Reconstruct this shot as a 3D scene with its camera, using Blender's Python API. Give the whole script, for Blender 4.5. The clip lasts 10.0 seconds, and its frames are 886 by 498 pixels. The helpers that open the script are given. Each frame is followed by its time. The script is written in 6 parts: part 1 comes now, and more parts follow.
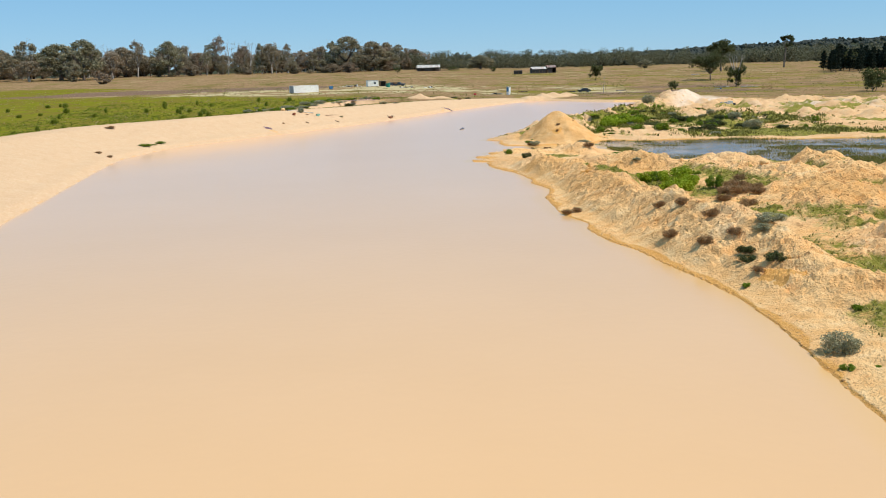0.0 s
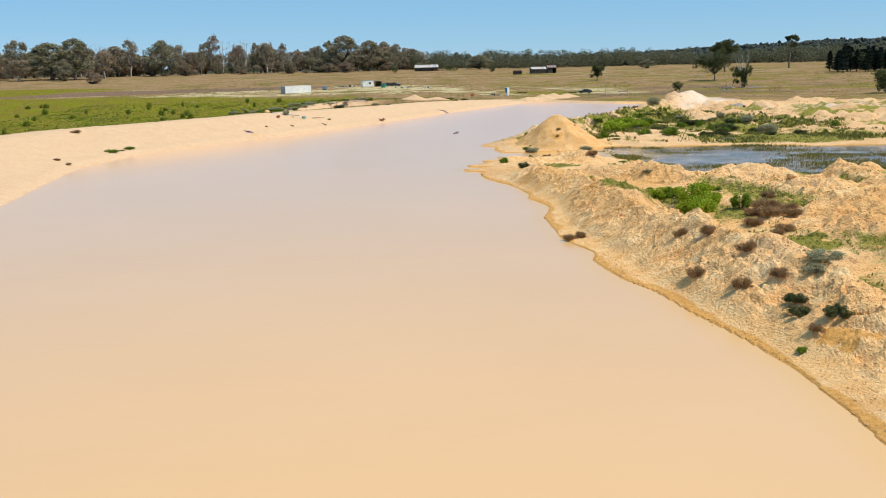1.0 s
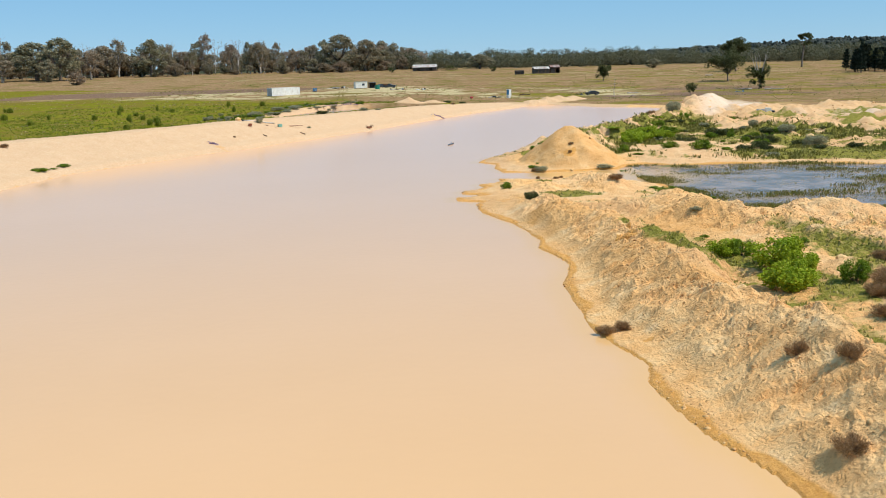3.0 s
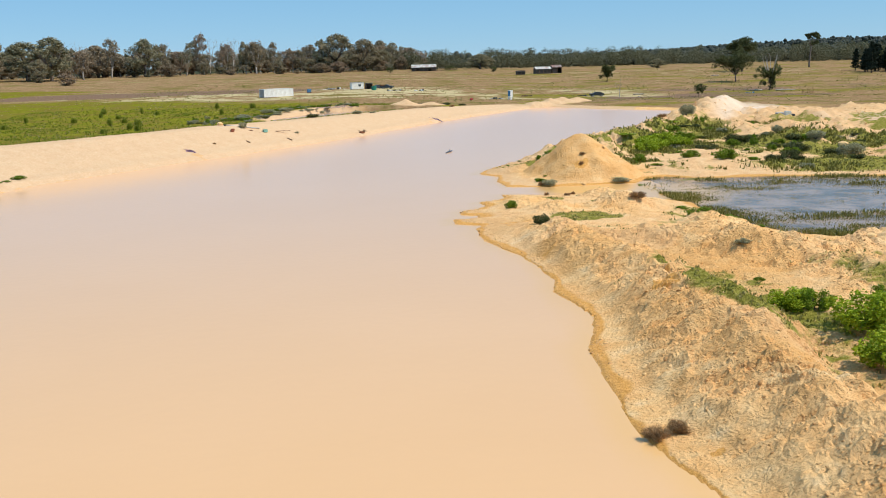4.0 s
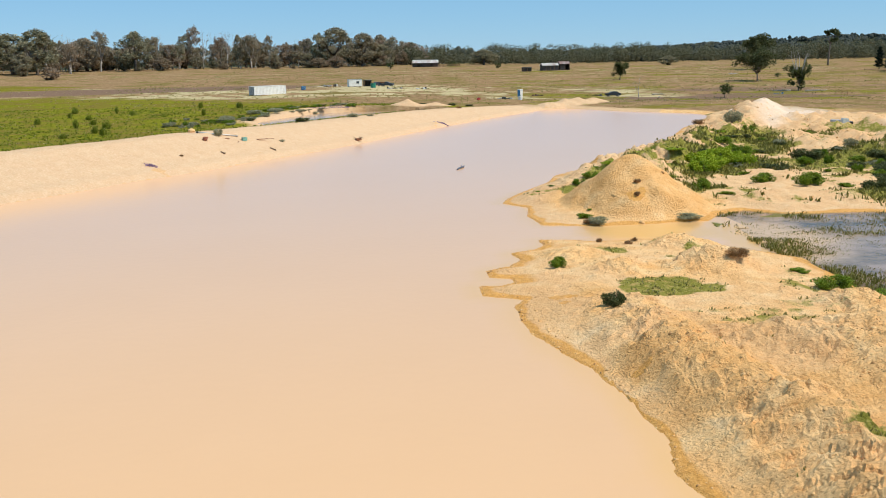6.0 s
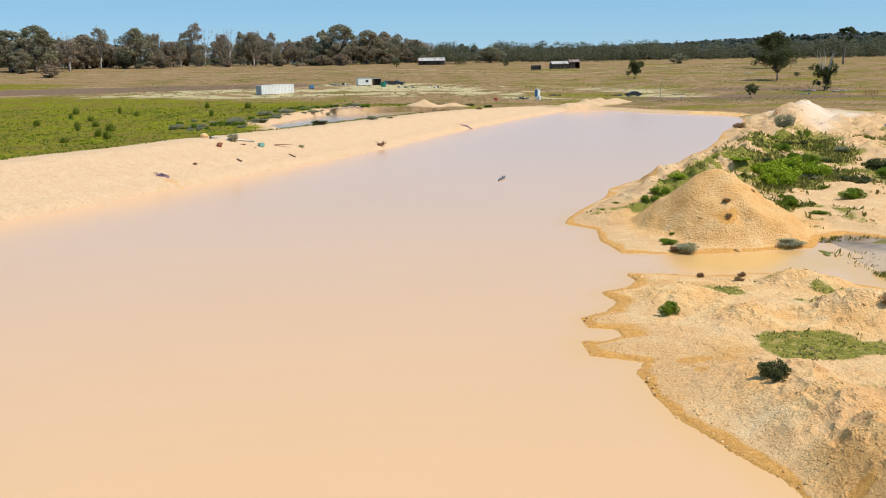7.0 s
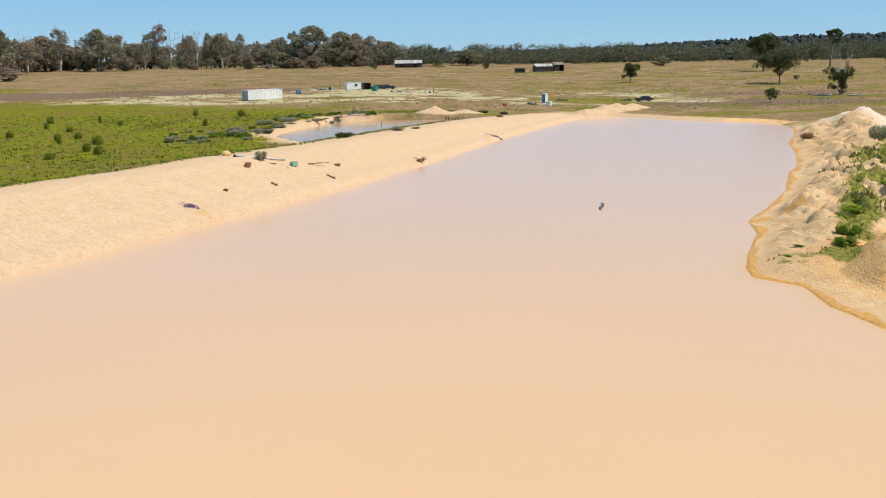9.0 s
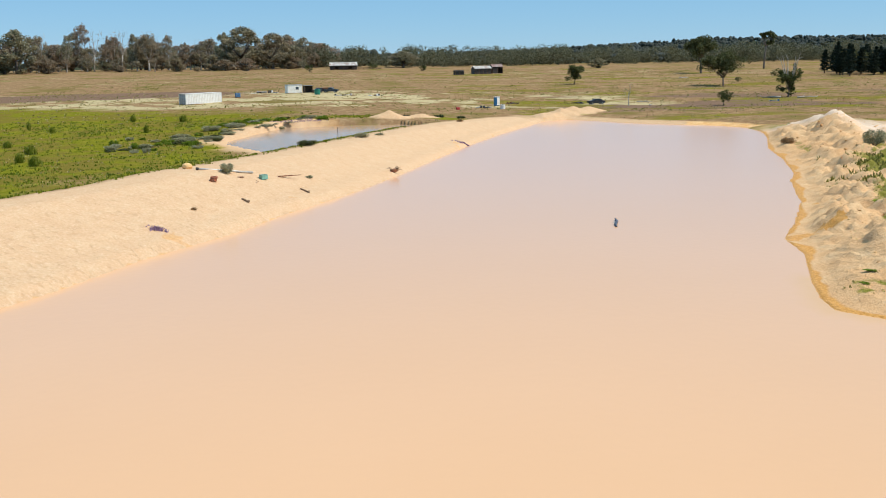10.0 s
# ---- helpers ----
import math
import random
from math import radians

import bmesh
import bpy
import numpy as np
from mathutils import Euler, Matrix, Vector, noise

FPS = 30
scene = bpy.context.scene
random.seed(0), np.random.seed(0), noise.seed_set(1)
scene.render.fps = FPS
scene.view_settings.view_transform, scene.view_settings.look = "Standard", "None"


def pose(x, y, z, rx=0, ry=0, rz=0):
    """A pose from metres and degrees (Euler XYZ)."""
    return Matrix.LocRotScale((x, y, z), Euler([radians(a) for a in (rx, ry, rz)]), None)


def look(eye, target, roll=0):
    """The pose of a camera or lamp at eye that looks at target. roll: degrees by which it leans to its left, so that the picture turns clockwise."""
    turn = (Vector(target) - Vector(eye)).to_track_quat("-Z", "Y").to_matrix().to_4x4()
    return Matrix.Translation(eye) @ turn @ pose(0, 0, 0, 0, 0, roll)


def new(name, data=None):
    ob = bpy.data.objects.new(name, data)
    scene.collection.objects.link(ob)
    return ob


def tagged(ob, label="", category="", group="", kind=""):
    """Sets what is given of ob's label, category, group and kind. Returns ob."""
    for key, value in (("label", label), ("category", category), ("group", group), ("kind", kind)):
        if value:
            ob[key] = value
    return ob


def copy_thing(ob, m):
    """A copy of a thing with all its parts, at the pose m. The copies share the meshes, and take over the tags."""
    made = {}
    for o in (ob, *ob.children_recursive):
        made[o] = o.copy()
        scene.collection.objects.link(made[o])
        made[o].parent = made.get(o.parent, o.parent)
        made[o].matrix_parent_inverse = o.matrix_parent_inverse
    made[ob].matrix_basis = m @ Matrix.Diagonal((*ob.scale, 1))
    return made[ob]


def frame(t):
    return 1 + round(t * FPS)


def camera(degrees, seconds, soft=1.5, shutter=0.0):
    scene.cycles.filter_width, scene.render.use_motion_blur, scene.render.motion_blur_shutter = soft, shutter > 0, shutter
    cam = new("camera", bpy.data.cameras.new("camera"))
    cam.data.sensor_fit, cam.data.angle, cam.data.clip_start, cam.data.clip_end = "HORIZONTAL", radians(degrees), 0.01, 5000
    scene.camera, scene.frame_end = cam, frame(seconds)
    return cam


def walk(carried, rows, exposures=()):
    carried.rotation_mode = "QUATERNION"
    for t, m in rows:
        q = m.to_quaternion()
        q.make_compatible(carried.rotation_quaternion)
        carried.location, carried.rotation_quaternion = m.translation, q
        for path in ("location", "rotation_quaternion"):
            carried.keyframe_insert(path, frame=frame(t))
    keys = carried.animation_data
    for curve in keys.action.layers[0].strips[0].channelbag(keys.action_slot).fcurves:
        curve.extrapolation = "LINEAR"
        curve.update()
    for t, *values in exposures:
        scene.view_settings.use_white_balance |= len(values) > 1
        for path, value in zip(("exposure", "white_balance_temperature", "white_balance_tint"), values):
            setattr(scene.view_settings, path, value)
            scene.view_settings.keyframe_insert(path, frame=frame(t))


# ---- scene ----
cam = camera(49.8, 10.0, soft=1.0)
PATH = [
    (0, (2.64, -6.987, 11.686), (2.75, -5.025, 11.309), -1.4),
    (0.5, (3.669, -1.721, 11.65), (3.779, 0.24, 11.273), -1.3),
    (1, (4.614, 4.115, 11.655), (4.724, 6.076, 11.278), -1.3),
    (1.5, (5.618, 10.355, 11.489), (5.725, 12.316, 11.113), -1.5),
    (2, (6.242, 15.569, 11.625), (6.349, 17.531, 11.248), -1.4),
    (2.5, (6.69, 20.296, 11.833), (6.797, 22.257, 11.455), -1.4),
    (4, (8.279, 37.538, 12.087), (8.386, 39.499, 11.708), -1.4),
    (4.5, (8.759, 43.126, 12.138), (8.866, 45.087, 11.759), -1.4),
    (5, (9.193, 48.942, 12.326), (9.298, 50.902, 11.946), -1.4),
    (5.5, (9.115, 54.477, 12.448), (9.221, 56.437, 12.063), -1.2),
    (7, (4.536, 70.315, 12.953), (4.648, 72.273, 12.558), -0.9),
    (7.5, (2.21, 75.048, 13.06), (2.323, 77.005, 12.664), -0.9),
    (8, (-0.546, 80.086, 13.105), (-0.424, 82.043, 12.709), -0.8),
    (8.5, (-3.198, 84.423, 13.223), (-3.056, 86.378, 12.828), -0.8),
    (9, (-5.971, 89.217, 13.261), (-5.771, 91.168, 12.869), -0.9),
    (9.5, (-8.328, 93.846, 13.27), (-8.059, 95.789, 12.879), -0.9),
    (10, (-10.682, 98.917, 13.306), (-10.333, 100.847, 12.916), -0.9),
]
walk(cam, [(t, look(eye, target, roll)) for t, eye, target, roll in PATH])
scene.view_settings.exposure = 0.0

# ---- light ----
SUN_AZ, SUN_EL = radians(111), radians(58)   # azimuth clockwise from +y
world = bpy.data.worlds.new("world")
scene.world = world
world.use_nodes = True
wn = world.node_tree.nodes
sky = wn.new("ShaderNodeTexSky")
sky.sky_type = "NISHITA"
sky.sun_disc = False
sky.sun_elevation, sky.sun_rotation = SUN_EL, SUN_AZ
sky.altitude, sky.air_density, sky.dust_density, sky.ozone_density = 300, 0.75, 0.0, 4.0
wn["Background"].inputs["Strength"].default_value = 0.10
clear = wn.new("ShaderNodeMix")
clear.data_type = "RGBA"
clear.inputs[0].default_value = 0.62
clear.inputs[7].default_value = (2.15, 5.25, 8.3, 1)
world.node_tree.links.new(sky.outputs[0], clear.inputs[6])
world.node_tree.links.new(clear.outputs[2], wn["Background"].inputs["Color"])
sun_data = bpy.data.lights.new("sun", "SUN")
sun_data.energy, sun_data.angle, sun_data.color = 4.12, radians(0.53), (1.0, 0.935, 0.835)
sun = new("sun", sun_data)
sun_way = Vector((math.sin(SUN_AZ) * math.cos(SUN_EL), math.cos(SUN_AZ) * math.cos(SUN_EL), math.sin(SUN_EL)))
sun.matrix_basis = look(tuple(sun_way * 300), (0, 0, 0))


# ---- numeric helpers ----
LATTICE = np.random.RandomState(7).rand(256, 256).astype(np.float32)


def vnoise(x, y, seed=0):
    """Smooth value noise, -1 to 1."""
    fx0, fy0 = np.floor(x), np.floor(y)
    ix, iy = fx0.astype(np.int32) + 37 * seed, fy0.astype(np.int32) + 91 * seed
    fx, fy = (x - fx0).astype(np.float32), (y - fy0).astype(np.float32)
    ux, uy = fx * fx * fx * (fx * (6 * fx - 15) + 10), fy * fy * fy * (fy * (6 * fy - 15) + 10)
    ix, iy, jx, jy = ix & 255, iy & 255, (ix + 1) & 255, (iy + 1) & 255
    a, b, c, d = LATTICE[ix, iy], LATTICE[jx, iy], LATTICE[ix, jy], LATTICE[jx, jy]
    return 2 * ((a + (b - a) * ux) * (1 - uy) + (c + (d - c) * ux) * uy) - 1


def fbm(x, y, octaves=4, seed=0, gain=0.5):
    total, amp, norm = 0.0, 1.0, 0.0
    for n in range(octaves):
        total = total + amp * vnoise(x * 2.03**n + 17.3 * n, y * 2.03**n - 9.1 * n, seed + n)
        norm += amp
        amp *= gain
    return total / norm


def ridged(x, y, octaves=4, seed=0):
    """0 in creases, 1 on rounded tops."""
    total, amp, norm = 0.0, 1.0, 0.0
    for n in range(octaves):
        total = total + amp * np.abs(vnoise(x * 2.1**n + 5.7 * n, y * 2.1**n + 3.3 * n, seed + n))
        norm += amp
        amp *= 0.5
    return total / norm


def sstep(a, b, v):
    u = np.clip((v - a) / (b - a), 0, 1)
    return u * u * (3 - 2 * u)


def smax(a, b, k=0.4):
    h = np.clip(0.5 + 0.5 * (a - b) / k, 0, 1)
    return b + (a - b) * h + k * h * (1 - h)


def along(x, y, pts, values=None):
    """Distance to a polyline, and the value carried along it at the nearest place."""
    best = np.full(np.shape(x), 1e9, np.asarray(x).dtype)
    carried_value = np.zeros(np.shape(x))
    for n in range(len(pts) - 1):
        (ax, ay), (bx, by) = pts[n][:2], pts[n + 1][:2]
        dx, dy = bx - ax, by - ay
        u = np.clip(((x - ax) * dx + (y - ay) * dy) / (dx * dx + dy * dy), 0, 1)
        d = np.hypot(x - ax - u * dx, y - ay - u * dy)
        near = d < best
        best = np.where(near, d, best)
        if values is not None:
            carried_value = np.where(near, values[n] + (values[n + 1] - values[n]) * u, carried_value)
    return best, carried_value


def inside(x, y, pts):
    odd = np.zeros(np.shape(x), bool)
    for n in range(len(pts)):
        (ax, ay), (bx, by) = pts[n - 1][:2], pts[n][:2]
        if ay == by:
            continue
        cross = ((ay > y) != (by > y)) & (x < (bx - ax) * (y - ay) / (by - ay) + ax)
        odd ^= cross
    return odd


# ---- plan of the dam (metres; water level is z = 0) ----
LEFT_SHORE = [(-14, -60), (-22, -20), (-25, 20), (-28.5, 70), (-30.5, 90), (-33, 112), (-34.2, 128), (-31.7, 143), (-27.6, 151.5), (-23.9, 157.5),
              (-19.8, 166), (-13.8, 175), (-9.4, 184), (-3.5, 194), (3.8, 209), (9.6, 222), (15.6, 235.5), (23.5, 252), (31, 267), (40, 283), (47, 296)]
FAR_SHORE = [(47, 296), (53.5, 300.5), (57.5, 293), (61, 284.5), (68.4, 276), (73.5, 271), (76, 265), (75.6, 257)]
RIGHT_SHORE = [(75.6, 257), (70, 244), (60, 225.5), (55, 213), (48, 198), (44, 192), (37, 178), (30.5, 168), (26.2, 162), (24.6, 156.5),
               (21, 150), (18.9, 145.3), (18.3, 143.2), (20.2, 140.3), (19.5, 136), (20, 131.6), (25, 130.5), (33, 131.5)]
SPIT_SHORE = [(31, 121), (27, 124.5), (22.7, 124.2), (20.9, 125), (18.7, 125.4), (18.9, 123.6), (17.9, 122), (16.2, 121), (16.6, 119), (15.6, 117), (14.1, 116), (14.1, 114.4),
              (15.3, 113.8), (15.4, 112.7), (14.3, 111.9), (13.2, 112.2), (13.2, 110.0), (14.6, 109.3), (15.3, 108.9), (14.8, 107.6), (14.6, 104.8), (15, 102), (15.7, 99.2), (16.5, 97), (17.0, 94),
              (17.4, 89.5), (16.9, 87), (17.5, 84.2), (17.9, 81.5), (17.2, 78.4), (16.5, 76.3), (16.4, 72), (16.2, 67), (17.4, 61.6), (16.7, 59.6), (16.9, 57), (17.2, 54.4), (18.2, 51),
              (18.6, 47), (19.2, 44), (19.9, 38.5), (19.7, 33), (19.1, 27), (18.6, 21.7), (16.5, 8), (12, -20), (2, -60)]
DAM = LEFT_SHORE + FAR_SHORE[1:-1] + RIGHT_SHORE + SPIT_SHORE
WETLAND = [(31, 121), (34, 117), (33.5, 109), (36, 101.5), (40, 98), (45, 90.5), (52, 83.5), (66, 74), (90, 66), (120, 70), (118, 100), (114, 118),
           (92, 125), (72, 128), (62, 129), (55, 132), (46, 133.8), (40, 133.4), (37.3, 135.8), (34.8, 134.4), (33, 131.5)]
POND = [(-10.5, 229), (-17.5, 247), (-17, 255), (-13.5, 267), (-8, 283), (4, 286), (15, 285), (22, 276), (12, 262), (0, 243)]
POND_LEVEL = 0.95
# crests of dumped spoil: x, y with height and half width
RIDGE_NEAR = [(29, 22), (26.2, 33), (25, 41), (24.4, 47), (24.1, 51), (23.5, 55), (22.8, 60), (22.3, 66), (22.6, 73), (22.5, 79), (22.1, 84), (21.3, 90), (20.6, 97), (20.2, 104)]
RIDGE_NEAR_H = [0.8, 1.1, 1.85, 2.5, 2.7, 2.6, 2.45, 2.4, 2.35, 2.25, 2.1, 1.7, 1.5, 1.1]
RIDGE_BACK = [(23.5, 100), (27, 96), (29.3, 92.5), (31.8, 87), (34.5, 80), (37, 70), (36, 58), (38, 46), (37, 30)]
RIDGE_BACK_H = [1.0, 1.6, 2.1, 1.9, 1.7, 2.3, 2.2, 2.3, 1.5]
RIDGE_SPIT = [(24.5, 145), (28, 150), (32, 154.5), (34.5, 160), (37.5, 167), (44, 176), (52, 190), (60, 203), (68, 219), (76, 234), (85, 248)]
RIDGE_SPIT_H = [1.0, 1.5, 1.7, 1.9, 2.0, 2.0, 2.1, 2.3, 2.7, 3.3, 4.2]
# single heaps: x, y, height, radius across, radius along
HEAPS = [(29.2, 139.6, 4.75, 6.0, 8.6), (88, 251, 5.6, 12.5, 13), (80, 244, 3.4, 9, 10), (41, 139, 0.9, 6, 3.5), (49, 139.5, 0.8, 6, 3.0), (55, 137.5, 0.5, 4, 2.5),
         (26.8, 113.4, 1.8, 4.2, 3.0), (22, 114, 1.0, 3.5, 4), (27.5, 120.5, 1.4, 3.2, 2.6), (20, 118.5, 0.8, 3, 3), (31, 103, 1.3, 4, 4), (29, 98.5, 1.8, 4.5, 4),
         (41, 79, 1.9, 5, 5), (45, 86, 1.3, 4, 3), (48, 76, 1.5, 5, 4), (44, 66, 2.2, 6, 5), (52, 64, 1.9, 6, 5), (30, 44, 1.6, 4, 4), (31, 62, 1.2, 2.5, 7), (44, 50, 2.0, 7, 6),
         (56, 52, 1.6, 7, 6), (52, 38, 1.6, 8, 6), (30, 32, 1.0, 4, 4), (88, 178, 1.4, 16, 12), (100, 195, 2.0, 18, 14), (116, 205, 2.1, 17, 15), (90, 212, 1.7, 14, 12), (106, 226, 2.0, 17, 13), (76, 186, 1.2, 9, 9),
         (72, 162, 1.0, 10, 6), (91, 163, 1.3, 12, 7), (62, 157, 0.8, 6, 4), (50, 300.5, 1.2, 4.0, 4.5), (54, 305.5, 1.7, 5.0, 4.8), (58.5, 310.5, 1.6, 5.0, 4.4), (63, 314.5, 1.2, 4.6, 3.4), (13.5, 289, 1.6, 4.5, 2.5), (20, 291, 1.0, 4, 2)]


def field_height(x, y):
    """The paddock, which rises gently away from the dam to a wooded skyline."""
    left = 1.25 + 0.0196 * np.clip(y - 250, 0, 420)
    right = 0.8 + 0.023 * np.clip(y - 329, 0, 330)
    side = sstep(-10, 70, x - 0.12 * (y - 300))
    z = left + (right - left) * side
    z = z + 0.25 * fbm(x / 60, y / 60, 3, 11) + 0.07 * fbm(x / 9, y / 9, 2, 12)
    z = z + 34 * sstep(1000, 2600, y) * sstep(0.12, 0.55, x / np.maximum(y, 1)) + 10 * sstep(1200, 3000, y)
    return z


def heights(x, y):
    """Ground height and the masks that tell bare spoil, wet margin, green growth and pale clay apart."""
    d_left, width = along(x, y, LEFT_SHORE, [12, 12, 12, 13.5, 13.5, 13.5, 13.5, 13.5, 12.5, 11, 10.5, 10, 10, 10, 10, 9.5, 9, 8.5, 7.5, 6, 4])
    d_far, _ = along(x, y, FAR_SHORE)
    d_right, _ = along(x, y, RIGHT_SHORE)
    d_spit, _ = along(x, y, SPIT_SHORE)
    d_dam = np.minimum(np.minimum(d_left, d_far), np.minimum(d_right, d_spit))
    in_dam = inside(x, y, DAM)
    in_wet = inside(x, y, WETLAND)
    in_pond = inside(x, y, POND)
    d_wet, _ = along(x, y, WETLAND + WETLAND[:1])
    d_pond, _ = along(x, y, POND + POND[:1])
    field = field_height(x, y)

    # land distance from open water on the spoil side, with a ragged edge
    ragged = 0.34 * fbm(x / 1.7, y / 1.7, 4, 21)
    d_water = np.where(in_dam | in_wet, -np.minimum(d_dam, np.where(in_wet, d_wet, 1e9)), np.minimum(d_dam, np.where(in_dam, 1e9, d_wet)))
    shut = (np.abs(x - 32) < 2.6) & (y > 120.2) & (y < 132.5)
    d_water = np.where(shut & (in_dam | in_wet), -2.0, d_water)
    d_land = d_water + ragged
    on_right = (np.minimum(d_right, d_spit) < np.minimum(d_left, d_far)) | in_wet

    # spoil side
    shelf = np.where(d_land < 0, 0.16 * d_land, 0.10 * d_land)
    flat = 0.55 + 0.25 * fbm(x / 14, y / 14, 3, 31)
    flat = flat + 0.75 * sstep(21, 25, x) * sstep(40, 33, x) * sstep(38, 50, y) * sstep(97, 88, y)
    z = np.minimum(shelf, flat)
    lumps = 0.0
    for line, high, half in ((RIDGE_NEAR, RIDGE_NEAR_H, 4.6), (RIDGE_BACK, RIDGE_BACK_H, 4.2), (RIDGE_SPIT, RIDGE_SPIT_H, 6.5)):
        wob_x, wob_y = x + 0.9 * fbm(x / 5, y / 5, 2, 41), y + 0.9 * fbm(x / 5, y / 5, 2, 43)
        d, h = along(wob_x, wob_y, line, high)
        if line is RIDGE_NEAR:
            half = np.where(wob_x > np.interp(wob_y, [p[1] for p in line], [p[0] for p in line]), 2.9, half)
        h = h * (1 + 0.16 * fbm(x / 4.5, y / 4.5, 2, 45))
        lumps = smax(lumps, h * np.clip(1.12 - d / half, 0, 1) ** 1.05, 0.25)
    for hx, hy, h, rx, ry in HEAPS[:-6]:
        wob = 0.12 * fbm(x / 3.5 + hx, y / 3.5, 3, 51)
        r = np.hypot((x - hx) / rx, (y - hy) / ry)
        r = np.sqrt(r * r + 0.012) + wob
        lumps = smax(lumps, h * (np.clip(1.06 - r, 0, 1.0)), 0.15)
    area = sstep(28, 33, x) * sstep(101, 88, y) * sstep(70, 55, x) * sstep(0, 25, y)
    lumps = smax(lumps, area * (0.35 + (2.5 + 1.3 * sstep(75, 55, y)) * ridged(x / 6.5, y / 6.5, 3, 55)), 0.3)
    rubble = sstep(56, 68, x) * sstep(140, 122, x) * sstep(132, 146, y - 10 * sstep(75, 60, x)) * sstep(252, 236, y + 0.2 * (x - 90))
    lumps = smax(lumps, rubble * (0.35 + (0.9 + 1.1 * sstep(150, 185, y)) * ridged(x / 8, y / 8, 4, 57)), 0.3)
    lumps = lumps * sstep(-0.3, 2.2, d_land)
    z_spoil = smax(z, lumps, 0.25)
    # rills and clods on the dumped earth
    steep = np.clip(lumps / 1.2, 0, 1)
    rough = (0.24 * fbm(x / 2.6, y / 2.6, 4, 61, 0.62) + 0.17 * (ridged(x / 1.2, y / 1.2, 3, 65) - 0.35) + 0.17 * np.clip(vnoise(x / 0.52, y / 0.52, 67) - 0.15, 0, 1)
             + 0.17 * np.clip(vnoise(x / 0.33, y / 0.33, 69) - 0.2, 0, 1) - 0.55 * np.clip(vnoise(x / 0.8, y / 0.8, 68) - 0.6, 0, 1))
    rough = rough + (0.7 + 0.5 * sstep(110, 125, y)) * (ridged(x / 3.4, y / 3.4, 4, 66) - 0.32) * sstep(24, 28, x)
    gullied = np.abs(vnoise((y + 0.35 * x) / 0.85 + 0.9 * vnoise(x / 2.5, y / 2.5, 63), x / 4.0, 64))
    flute = np.abs(vnoise((y + 0.5 * x) / 0.62 + 1.1 * vnoise(x / 1.7, y / 1.7, 62), x / 2.2, 70))
    rough = rough - (0.22 * sstep(0.35, 0.0, gullied) + 0.08 * sstep(0.3, 0.0, flute)) * sstep(100, 82, y)
    rough = rough * (1 + 0.7 * sstep(148, 160, y))
    z_spoil = z_spoil + rough * (0.25 + 0.9 * steep) * sstep(0.9, 2.2, d_land)
    heap = np.minimum(np.hypot((x - 29.4) / 8.0, (y - 139.6) / 9.8), np.hypot((x - 86) / 16, (y - 249) / 16))
    z_spoil = z_spoil - 0.78 * rough * steep * sstep(1.15, 0.85, heap)
    spoil_reach = 38 + 14 * fbm(x / 25, y / 25, 2, 71) + 60 * rubble
    to_field = sstep(0.55, 1.0, np.minimum(np.minimum(d_right, d_spit), d_wet) / np.maximum(spoil_reach, 5)) * sstep(0, 12, np.where(in_wet, 0, d_wet))
    right_field = 0.55 + sstep(220, 300, y) * (field - 0.55)
    z_right = z_spoil + (right_field - z_spoil) * to_field * (~in_dam)

    # embankment side
    high = np.interp(y, [190, 215, 255, 275, 297], [3.5, 3.0, 2.45, 1.95, 1.2])
    edge = d_left + 0.35 * fbm(x / 4, y / 4, 3, 81) * np.clip(d_left, 0, 1.5)
    up = np.clip(edge / width, 0, 1)
    rise = high * (up ** 0.9)
    top = high - 0.12 * (np.clip((edge - width - 2) / 2, -1, 1)) ** 2
    fall = high - (high - field) * sstep(width + 3.5, width + 12, edge)
    z_left = np.where(edge < width, rise, np.minimum(top, fall))
    z_left = np.where(edge > width + 4, fall, z_left)
    z_left = z_left + 0.06 * fbm(x / 3, y / 3, 3, 85) + 0.02 * fbm(x / 0.8, y / 0.8, 2, 87)
    # rain rills that run down the face
    run = x * 0.55 + y * 0.83 + 1.6 * fbm(x / 6, y / 6, 2, 88)
    rill = np.clip(vnoise(run / 0.8, (x * 0.83 - y * 0.55) / 2.6, 89) - 0.35, 0, 1)
    z_left = z_left - 0.07 * rill * sstep(135, 155, y) * sstep(0.04, 0.3, up) * sstep(1.05, 0.8, up)
    # low cut step just above the water
    z_left = z_left + 0.22 * sstep(0.0, 0.5, edge) * sstep(3.0, 0.9, edge)

    # far bank
    z_far = np.minimum(0.16 * d_far, 0.5) + sstep(3, 24, d_far) * (np.maximum(field, 0.5) - 0.5) + 0.05 * fbm(x / 2, y / 2, 3, 91)

    w_far = sstep(-4, 6, np.minimum(d_left, d_right) - d_far)
    z_shore_left = z_left + (z_far - z_left) * w_far
    z_shore_right = z_right + (z_far - z_right) * w_far * (y > 245)
    side = sstep(-5, 5, np.minimum(d_left, d_far) - np.minimum(d_right, d_spit))
    z = z_shore_left + (z_shore_right - z_shore_left) * side
    for hx, hy, h, rx, ry in HEAPS[-6:]:
        r = np.hypot((x - hx) / rx, (y - hy) / ry) + 0.2 * fbm(x / 2.5, y / 2.5, 3, 95)
        z = z + h * np.clip(1.05 - r, 0, 1) ** 1.2
    # far fields
    out = sstep(70, 130, np.minimum(d_dam, d_wet))
    z = z + (field - z) * np.maximum(out, 0) * (~in_dam)
